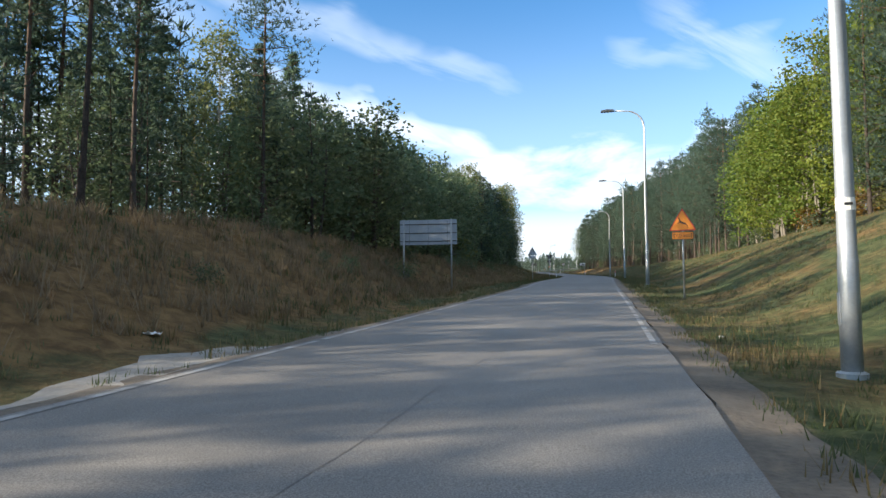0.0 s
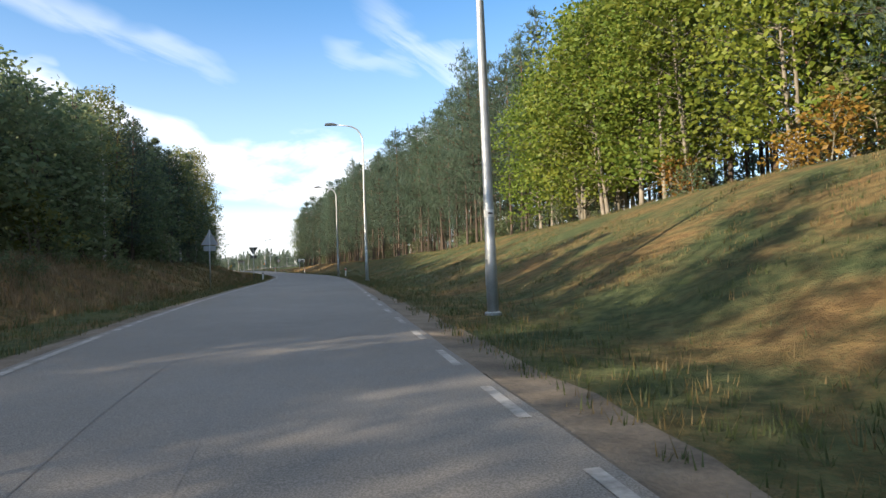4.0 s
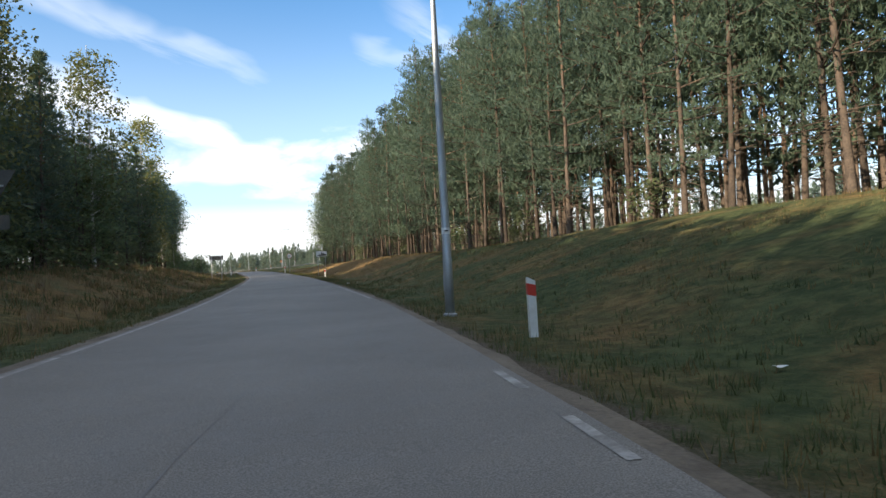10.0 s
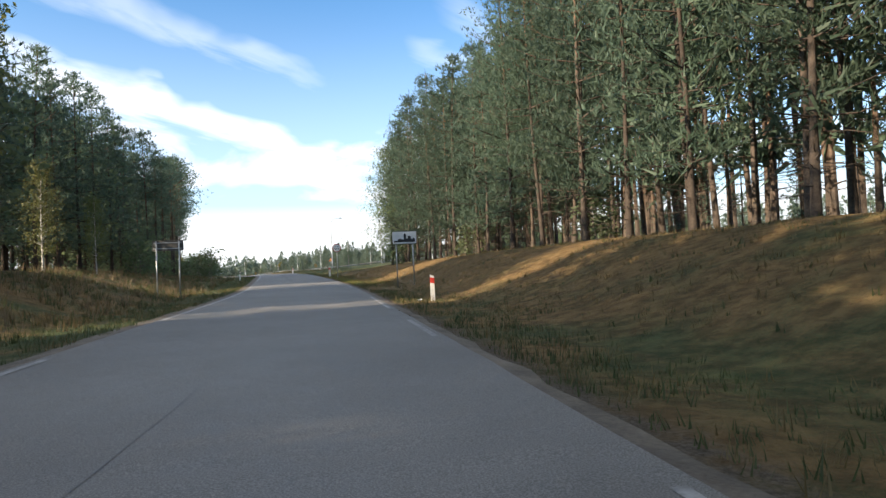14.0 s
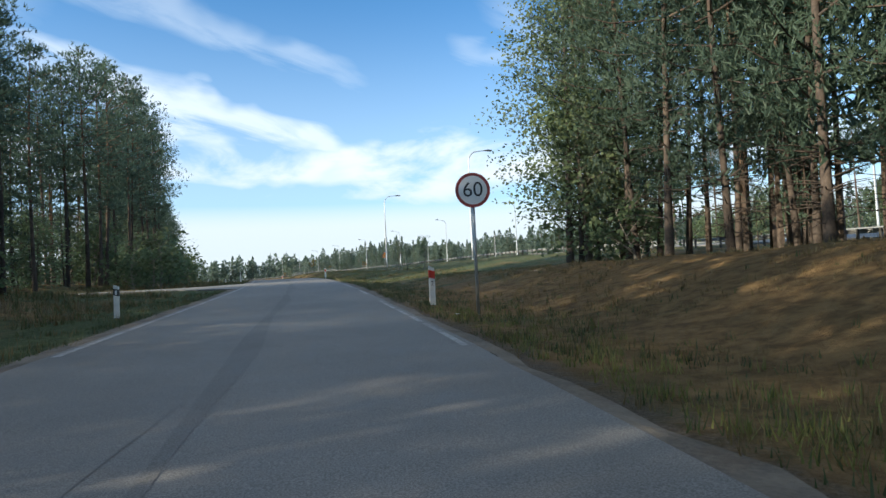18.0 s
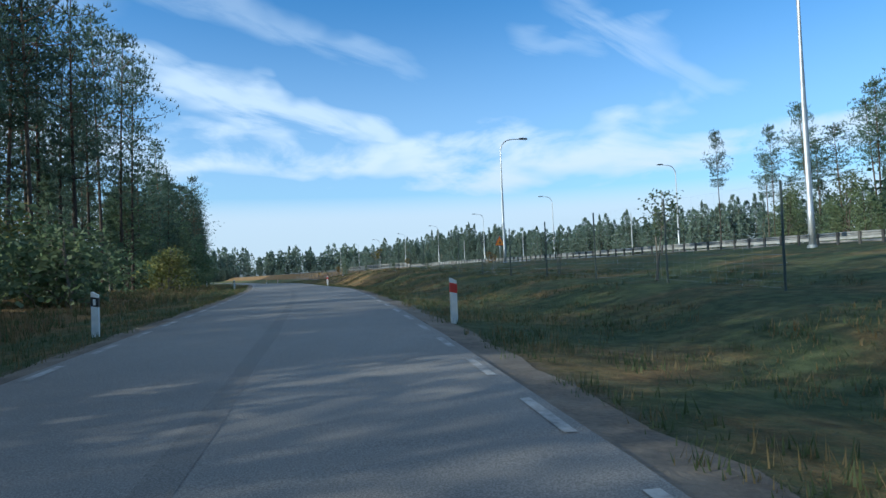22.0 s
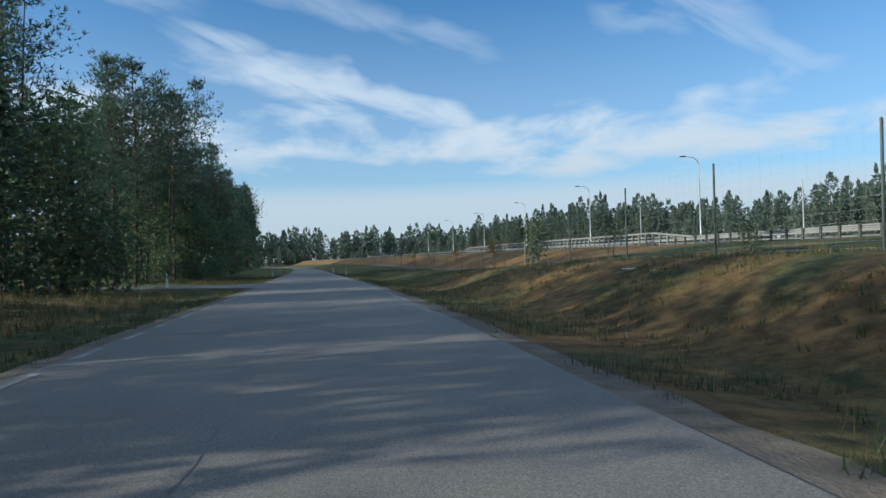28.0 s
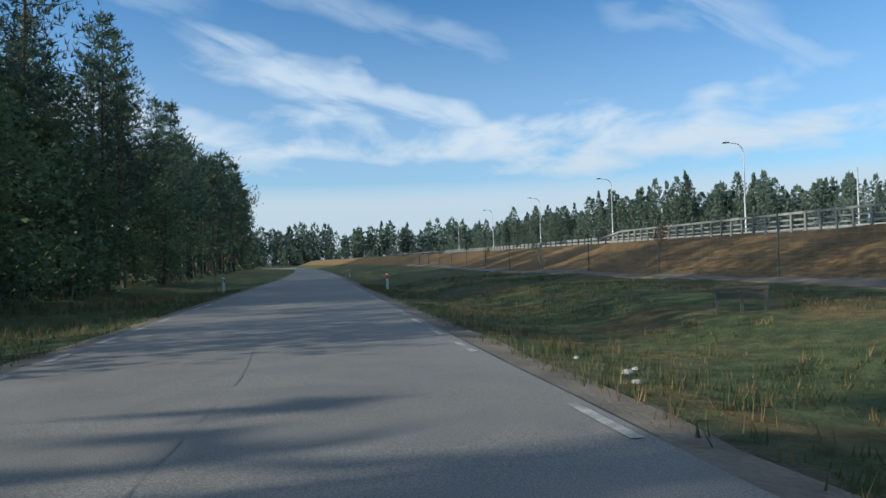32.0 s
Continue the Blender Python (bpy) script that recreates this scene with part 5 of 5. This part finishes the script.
back_triangle("warning_sign", "triangular road sign with a plate, grey from behind", False, 0.95, 2.5, 64.7, -6.25, SIGNBACK)
# dark steel instead of back grey: the shaded outline is put into the colour
back_triangle("yield_sign", "upside-down triangular road sign with a plate, seen from behind", True, 0.92, 2.62, 97.3, -6.25, POSTMET)
place_board = thing("place_sign", "dark narrow sign board seen from behind on two posts", "road sign")
for x in (-0.52, 0.52):
    sign_post(place_board, x, 2.75, 0.035)
part("panel", slab(bmesh.new(), rounded([(-0.72, 2.28), (0.72, 2.28), (0.72, 2.80), (-0.72, 2.80)], 0.05, 3), 0.015, 0.05), POSTMET, place_board, "dark grey back of the panel")
for z in (2.4, 2.68):
    part("stiffener", box(bmesh.new(), (1.3, 0.03, 0.04), (0, 0.04, z)), STEEL, place_board)
place_board.matrix_basis = stand(160.0, -7.0)

town = thing("town_sign", "white sign board with a black skyline on two posts", "road sign")
for x in (-0.46, 0.46):
    sign_post(town, x, 3.0, 0.035)
part("panel", slab(bmesh.new(), rounded([(-0.68, 2.36), (0.68, 2.36), (0.68, 3.06), (-0.68, 3.06)], 0.05, 3), 0.012, -0.058), BLACK, town, "black rim of the panel")
part("face", slab(bmesh.new(), rounded([(-0.655, 2.385), (0.655, 2.385), (0.655, 3.035), (-0.655, 3.035)], 0.045, 3), 0.006, -0.063), WHITE, town, "white face")
skyline = [(-0.58, 2.46), (0.58, 2.46), (0.58, 2.64), (0.5, 2.70), (0.42, 2.64), (0.36, 2.64), (0.36, 2.76), (0.30, 2.80), (0.2, 2.80), (0.2, 2.66), (0.1, 2.66), (0.1, 2.86), (0.03, 2.95), (-0.04, 2.86), (-0.04, 2.62), (-0.16, 2.62), (-0.24, 2.68), (-0.32, 2.62), (-0.38, 2.62), (-0.38, 2.55), (-0.58, 2.55)]
part("skyline", slab(bmesh.new(), skyline, 0.003, -0.0665), BLACK, town, "black outline of houses")
town.matrix_basis = stand(157.5, 4.35, 0, 0.05, 0.9)

limit = thing("speed_sign", "round white speed limit sign with a dark red rim", "road sign")
sign_post(limit, 0, 2.8)
ring = lambda r: [(r * math.cos(2 * math.pi * k / 40), 2.46 + r * math.sin(2 * math.pi * k / 40)) for k in range(40)]
part("panel", slab(bmesh.new(), ring(0.36), 0.012, -0.060), SHADEDRED, limit, "dark red rim")
disc = part("face", slab(bmesh.new(), ring(0.295), 0.005, -0.064), WHITE, limit, "white face")
text("60", 0.43, (0, -0.066, 2.46), disc, BLACK)
part("clamp", box(bmesh.new(), (0.5, 0.04, 0.04), (0, -0.03, 2.36)), STEEL, limit)
limit.matrix_basis = stand(181.6, 3.26, -6, -0.08)
warn = thing("warning_sign", "orange triangular warning sign beside the motorway barrier", "road sign")
sign_post(warn, 0, 2.3)
part("panel", triangle(0.9, 1.5, -0.05, 0.012), RED, warn, "red rim")
part("face", triangle(0.78, 1.535, -0.056, 0.006), ORANGE, warn, "orange face")
part("symbol", slab(bmesh.new(), [(-0.08, 1.66), (0.1, 1.66), (0.02, 1.95)], 0.003, -0.059), BLACK, warn)
warn.matrix_basis = stand(260.2, 17.2)


# ---- delineator posts ----
def delineator(label, red_band):
    post = thing("delineator_post", label, "marker post", "white marker posts along the road")
    bm = bmesh.new()
    outline = [(-0.06, -0.2), (0.06, -0.2), (0.06, 0.80), (-0.06, 0.86)]
    slab(bm, rounded(outline, 0.012, 2), 0.085, -0.0425)
    part("body", bm, PLASTIC, post)
    part("band", slab(bmesh.new(), [(-0.063, 0.60), (0.063, 0.57), (0.063, 0.74), (-0.063, 0.77)], 0.092, -0.046), RED if red_band else BLACK, post, "dull red band" if red_band else "black band")
    part("reflector", box(bmesh.new(), (0.045, 0.006, 0.11), (0.0, -0.048, 0.665), bevel=0.002), RED if red_band else STICKER, post)
    return post


post_r = delineator("white plastic marker post with a red band in the grass", True)
post_r.matrix_basis = stand(92.8, 2.9, 0, -0.03)
for s, d in ((145.9, 3.45), (220.1, 2.25), (263.0, 2.85), (342.5, 3.25), (381.0, 3.2)):
    copy_thing(post_r, stand(s, d, 0, 0.03))
marked = copy_thing(post_r, stand(184.5, 2.85, 4, 0.0, 1.12))
marked["label"] = "white marker post with a red band and a small numeral"
text("2", 0.13, (0.0, -0.046, 0.47), marked, BLACK, "numeral")
post_l = delineator("white plastic marker post with a black band in the grass", False)
post_l.matrix_basis = stand(92.8, -5.2, 0, 0.03)
for s, d in ((186.4, -4.9), (221.5, -4.15), (267.0, -4.7), (346.6, -5.0), (310.5, -9.2)):
    copy_thing(post_l, stand(s, d, 0, 0.03))
marker = thing("stake", "tall thin pale stake at the roadside", "stake")
part("shaft", tube(bmesh.new(), [(0, 0, -0.1), (0.01, 0, 1.55)], [0.022, 0.018], 8), PALEBARK, marker)
part("tip", tube(bmesh.new(), [(0.01, 0, 1.55), (0.01, 0, 1.62)], [0.022, 0.006], 8), STICKER, marker)
marker.matrix_basis = stand(346.0, -5.3)


# ---- barriers ----
def beam(name, s0, s1, d, lift, profile, mat, parent, step=2.0):
    """A rail of constant section along the road; lift(s) is its height over the ground at d."""
    n, k = int((s1 - s0) / step) + 1, len(profile)
    verts, faces = [], []
    for i in range(n):
        s = s0 + (s1 - s0) * i / (n - 1)
        base = raw_height(s, d) + lift(s)
        for x, z in profile:
            verts.append(tuple(level(s, d + x, base + z)))
    for i in range(n - 1):
        for j in range(k):
            a, b = i * k + j, i * k + (j + 1) % k
            faces.append((a, b, b + k, a + k))
    faces += [tuple(range(k))[::-1], tuple((n - 1) * k + j for j in range(k))]
    return mesh_object(name, verts, faces, mat, parent)


WAVE = [(-0.03, -0.155), (-0.005, -0.155), (-0.045, -0.10), (-0.045, -0.055), (-0.005, 0.0), (-0.045, 0.055), (-0.045, 0.10), (-0.005, 0.155), (0.02, 0.155), (-0.03, 0.10), (-0.03, 0.055), (0.012, 0.0), (-0.03, -0.055), (-0.03, -0.10)]
TOPRAIL = [(-0.07, -0.05), (0.055, -0.05), (0.07, -0.03), (0.07, 0.03), (0.055, 0.05), (-0.07, 0.05)]


def post_mesh(name, size, mat):
    bm = bmesh.new()
    box(bm, size, (0, 0, size[2] / 2 - 0.2), bevel=0.006)
    data = bpy.data.meshes.new(name)
    bm.to_mesh(data)
    bm.free()
    data.materials.append(mat)
    return data


def plant_posts(parent, data, s0, s1, step, d, lift=0.0):
    s = s0
    while s < s1:
        ob = new("post", data)
        ob.parent = parent
        x = level(s, d, raw_height(s, d) + lift)
        ob.matrix_basis = Matrix.Translation(x) @ Matrix.Rotation(heading(s), 4, "Z")
        s += step


RAIL_D = 19.6
SMALL = [(x * 0.55, z * 0.55) for x, z in WAVE]
THIN = [(-0.03, -0.035), (0.02, -0.035), (0.03, 0.0), (0.02, 0.035), (-0.03, 0.035)]
low_post, high_post = post_mesh("post", (0.07, 0.10, 0.66), POSTMET), post_mesh("post", (0.07, 0.09, 0.92), RAILING)
for s0, s1 in ((136.0, 303.0), (352.0, 470.0)):
    rail = thing("guardrail", "long galvanised steel guardrail on dark posts beside the motorway", "guardrail")
    beam("rail", s0, s1, RAIL_D, lambda s: 0.37, SMALL, RAILING, rail)
    plant_posts(rail, low_post, s0 + 0.5, min(s1, 420), 0.95 if s0 < 200 else 1.2, RAIL_D - 0.085)
high = thing("bridge_barrier", "high steel barrier with a thick top rail and close dark posts", "guardrail")
ramp_up = lambda s: max(0.0, min(1.0, (s - 301.0) / 4.0, (353.0 - s) / 3.0))
beam("top_rail", 301.0, 353.0, RAIL_D - 0.06, lambda s: 0.40 + 0.34 * ramp_up(s), TOPRAIL, RAILING, high, 0.5)
for lift in (0.25, 0.47):
    beam("rail", 302.0, 352.0, RAIL_D + 0.04, lambda s: lift, THIN, STEEL, high, 1.0)
plant_posts(high, high_post, 303.5, 351.0, 0.8, RAIL_D - 0.085)
bracket = post_mesh("bracket", (0.14, 0.08, 0.10), POSTMET)
s = 303.5
while s < 351:
    ob = new("bracket", bracket)
    ob.parent = high
    ob.matrix_basis = Matrix.Translation(level(s, RAIL_D - 0.02, raw_height(s, RAIL_D) + 0.57)) @ Matrix.Rotation(heading(s), 4, "Z")
    s += 0.8
for d, s0, s1, label in ((47.2, 150, 520, "steel guardrail on the far side of the motorway"),):
    rail = thing("guardrail", label, "guardrail")
    beam("rail", s0, s1, d, lambda s: 0.60, WAVE, RAILING, rail, 4.0)
    bm = bmesh.new()
    s = s0 + 1.0
    while s < s1:
        box(bm, (0.1, 0.08, 0.95), level(s, d + 0.07, raw_height(s, d) + 0.27))
        s += 2.5
    part("posts", bm, POSTMET, rail)["kind"] = "stuff"

# ---- wildlife fence ----
fence = thing("wildlife_fence", "tall wire mesh fence on slim dark posts in the meadow", "fence")


def fence_d(s):
    return lerp(s, (228, 8.8), (262, 8.7), (301, 8.8), (307, 13.0), (420, 13.0))


def fence_h(s):
    return 2.15 if s < 303 else 1.85


post_bm = tube(bmesh.new(), [(0, 0, -0.3), (0, 0, 2.2), (0, 0, 2.22)], [0.026, 0.026, 0.014], 8)
fence_post = bpy.data.meshes.new("post")
post_bm.to_mesh(fence_post)
post_bm.free()
fence_post.materials.append(FENCEMET)
FENCE_S = [219.8 + 4.2 * k for k in range(15)] + [283.2 + 4.5 * k for k in range(4)] + [307.4 + 6.65 * k for k in range(15)]
for s in FENCE_S:
    ob = new("post", fence_post)
    ob.parent = fence
    ob.matrix_basis = Matrix.LocRotScale(spot(s, fence_d(s)), Euler((random.uniform(-0.01, 0.01), random.uniform(-0.01, 0.01), 0)), Vector((1, 1, fence_h(s) / 2.2)))
verts, faces = [], []


def wire(a, b, r):
    k = len(verts)
    side = (b - a).cross(Vector((0.3, 0.2, 1.0))).normalized() * r
    up = (b - a).cross(side).normalized() * r
    for p in (a, b):
        for q in (side, -side * 0.5 + up * 0.87, -side * 0.5 - up * 0.87):
            verts.append(tuple(p + q))
    for i in range(3):
        j = (i + 1) % 3
        faces.append((k + i, k + j, k + 3 + j, k + 3 + i))


for s0, s1 in zip(FENCE_S, FENCE_S[1:]):
    a, b, h = spot(s0, fence_d(s0)), spot(s1, fence_d(s1)), fence_h(s0)
    n = 11
    for i in range(n):
        z = Vector((0, 0, 0.06 + (h - 0.1) * (i / (n - 1)) ** 1.25))
        wire(a + z, b + z, 0.0014)
    for i in range(1, 14):
        p = a.lerp(b, i / 14)
        wire(p + Vector((0, 0, 0.05)), p + Vector((0, 0, h - 0.05)), 0.0011)
mesh_object("wire_mesh", verts, faces, STEEL, fence)["kind"] = "stuff"

# a low culvert railing beside the fence
culvert = thing("culvert_rail", "low dark steel railing over a culvert in the grass", "railing")
part("top_bar", box(bmesh.new(), (0.06, 0.9, 0.06), (0, 0, 0.42), bevel=0.008), POSTMET, culvert)
part("board", box(bmesh.new(), (0.03, 0.84, 0.09), (0, 0, 0.30)), POSTMET, culvert)
for y in (-0.4, 0.0, 0.4):
    part("post", box(bmesh.new(), (0.05, 0.05, 0.62), (0, y, 0.12)), POSTMET, culvert)
culvert.matrix_basis = stand(321.0, 7.2, 68)


# ---- saplings along the fence ----
def sapling(seed, h, leaf, label, base=0.52):
    root = thing("sapling", label, "young tree", "planted saplings along the fence")
    (tv, tf), (cv, cf) = broadleaf(seed, h, base, h * 0.24, 40, 12, 0.05, spread=0.12, sides=6, thick=0.009)
    mesh_object("trunk", tv.tolist(), tf, PALEBARK, root)
    mesh_object("crown", cv.tolist(), cf.tolist(), leaf, root)
    part("stake", tube(bmesh.new(), [(0.22, 0, -0.2), (0.2, 0, h * 0.55)], [0.028, 0.024], 7), PALEBARK, root, "wooden stake")
    return root


sap = [sapling(201, 2.4, BUSHLEAF, "thin planted sapling tied to a stake"), sapling(202, 2.0, WARMLEAF, "thin planted sapling with reddish leaves"), sapling(203, 2.7, BUSHLEAF, "young planted tree with an open crown"), sapling(204, 1.3, BUSHLEAF, "low bushy sapling in the meadow", 0.12)]
for k, (s, d, j, size) in enumerate(((218.2, 9.8, 2, 1.0), (225.4, 9.3, 2, 0.95), (233.0, 9.6, 0, 0.7), (241.0, 9.5, 1, 0.6), (248.5, 9.5, 0, 0.6), (255.2, 9.4, 3, 0.9), (262.2, 9.4, 1, 0.5), (269.0, 9.7, 3, 0.7), (275.5, 9.2, 1, 1.15),
                                     (283.0, 9.6, 3, 0.6), (290.5, 9.6, 0, 0.6), (297.8, 9.2, 3, 1.7), (305.5, 9.6, 1, 0.85), (336.8, 14.5, 1, 0.8), (352.0, 14.5, 0, 0.7), (366.0, 14.5, 1, 0.7))):
    m = stand(s, d, k * 50, 0.0, size)
    if sap[j].get("used"):
        copy_thing(sap[j], m @ Matrix.Scale(1 / sap[j].scale[0], 4))
    else:
        sap[j].matrix_basis, sap[j]["used"] = m, 1

# ---- small things in the grass ----
for k, (s, d, size) in enumerate(((122.5, 2.75, 0.20), (283.9, 6.9, 0.26), (145.5, 3.0, 0.12), (181.0, 2.7, 0.10), (9.0, -6.3, 0.22), (89.0, 4.0, 0.1))):
    bm = bmesh.new()
    bmesh.ops.create_grid(bm, x_segments=5, y_segments=4, size=size / 2)
    for v in bm.verts:
        v.co.z = 0.3 * size * noise.noise((v.co.x * 14, v.co.y * 14, k)) + 0.06
    bmesh.ops.solidify(bm, geom=bm.faces[:], thickness=0.004)
    data = bpy.data.meshes.new("litter")
    bm.to_mesh(data)
    bm.free()
    data.materials.append(LITTER)
    ob = tagged(new("litter", data), "crumpled scrap of white paper in the grass", "litter", "scraps of litter")
    ob.matrix_basis = stand(s, d, k * 70)
for k, (s, d, size) in enumerate(((317.2, 3.1, 0.10), (317.6, 3.4, 0.07), (316.6, 2.9, 0.08), (318.3, 3.0, 0.06), (121.8, 2.5, 0.07), (262.6, 3.7, 0.14), (12.0, 2.6, 0.08))):
    bm = bmesh.new()
    bmesh.ops.create_icosphere(bm, subdivisions=2, radius=size * 0.6)
    for v in bm.verts:
        v.co *= 1 + 0.35 * noise.noise(v.co * (6 / size * 0.15) + Vector((k * 3, 0, 0)))
        v.co.z *= 0.6
    data = bpy.data.meshes.new("stone")
    bm.to_mesh(data)
    bm.free()
    data.materials.append(STONE)
    ob = tagged(new("stone", data), "small pale stone on the gravel verge", "stone", "stones on the verge")
    ob.matrix_basis = stand(s, d, k * 40, size * -0.1)


# ---- grass ----
def grass(name, count, pick, mat, label, blades=5, tall=(0.12, 0.3), wide=0.012, lean=0.5, seed=1):
    """Tufts of blades; pick(rng) gives a place along the road and across it, or None."""
    rng, nrg = random.Random(seed), np.random.default_rng(seed)
    feet, hs = [], []
    while len(feet) < count:
        q = pick(rng)
        if q is None:
            continue
        feet.append(spot(*q))
        hs.append(rng.uniform(*tall))
    c = np.repeat(np.array([tuple(f) for f in feet]), blades, 0)
    h = np.repeat(np.array(hs), blades)[:, None] * nrg.uniform(0.6, 1.2, (len(c), 1))
    c = c + nrg.normal(size=c.shape) * (0.06, 0.06, 0.0)
    a = nrg.uniform(0, 6.28, len(c))
    out = np.stack([np.cos(a), np.sin(a), 0 * a], 1) * nrg.uniform(0.1, lean, (len(c), 1))
    side = np.stack([-np.sin(a), np.cos(a), 0 * a], 1) * wide * (1 + h * 2.2)
    tip = c + (out + (0, 0, 1)) * h
    low = c - (0, 0, 0.03)
    v = np.stack([low - side, low + side, tip], 1).reshape(-1, 3)
    ob = mesh_object(name, v.tolist(), np.arange(len(v)).reshape(-1, 3).tolist(), mat)
    return tagged(ob, label, "grass", kind="stuff")


def clumpy(s, d, scale, least):
    return noise.noise((s * scale, d * scale, 11.0)) > least


def verge_pick(rng):
    s = rng.uniform(2, 350)
    if rng.random() < 0.55:
        d = right_edge(s) + 0.35 + abs(rng.gauss(0, 1.3))
    else:
        d = left_edge(s) - 0.35 - abs(rng.gauss(0, 1.2))
        if 199 < s < 212 or 299 < s - SLANT * (left_edge(s) - d) < 312:
            return None
    return (s, d) if clumpy(s, d, 0.5, -0.25) else None


def bank_pick(rng):
    s = rng.uniform(6, 350)
    d = rng.uniform(4.0, crest_d(s) + 1 if s < 205 else 11.0)
    return (s, d) if clumpy(s, d, 0.3, -0.1) else None


def green_pick(rng):
    q = bank_pick(rng)
    if q and 128 < q[0] < 200 and q[1] > 4.6 and rng.random() < 0.85:
        return None
    return q


def left_pick(rng):
    s = rng.uniform(4, 345)
    d = rng.uniform(-13.0, -5.8)
    if 201.5 < s < 208.5 or 199 < s < 211 and d > -7 or 299 < s - SLANT * (left_edge(s) - d) < 313:
        return None
    return (s, d) if clumpy(s, d, 0.35, -0.15) else None


def weed_pick(rng):
    s = rng.uniform(3, 60) if rng.random() < 0.75 else rng.uniform(60, 190)
    return s, rng.uniform(-14.0, -6.3)


grass("grass", 16000, verge_pick, BLADES, "short green grass on the verges", 6, (0.05, 0.15), 0.008, 0.9, 1)
grass("grass", 7000, verge_pick, STRAW, "thin dry grass on the verges", 5, (0.06, 0.20), 0.006, 0.8, 2)
grass("grass", 12000, bank_pick, STRAW, "dry straw-coloured grass on the bank", 5, (0.05, 0.14), 0.009, 1.1, 3)
grass("grass", 13000, green_pick, BLADES, "green grass on the bank", 5, (0.05, 0.13), 0.009, 1.1, 4)
grass("grass", 9000, left_pick, BLADES, "rough green grass below the dark wood", 6, (0.10, 0.32), 0.010, 0.8, 5)
grass("grass", 7000, left_pick, STRAW, "rough dry grass below the dark wood", 6, (0.12, 0.38), 0.008, 0.8, 6)
grass("weeds", 3200, weed_pick, DARKWEED, "tall reddish-brown weeds on the bank", 8, (0.2, 0.55), 0.008, 0.8, 7)


def tall_pick(rng):
    if rng.random() < 0.5:
        return rng.uniform(166, 184), right_edge(172) + rng.uniform(0.7, 2.2)
    s = rng.uniform(205, 345)
    return s, right_edge(s) + rng.uniform(0.8, 2.4)


grass("grass", 260, tall_pick, STRAW, "tall flowering grass stalks beside the road", 9, (0.10, 0.28), 0.0028, 0.8, 8)


def flower_pick(rng):
    s = rng.uniform(163, 183)
    return s, right_edge(s) + 0.5 + abs(rng.gauss(0, 0.9))


grass("weeds", 420, flower_pick, YELLOWLEAF, "yellow-green flowering weeds on the verge", 7, (0.05, 0.17), 0.008, 0.9, 9)
for k in [o for o in bpy.data.objects if "used" in o]:
    del k["used"]
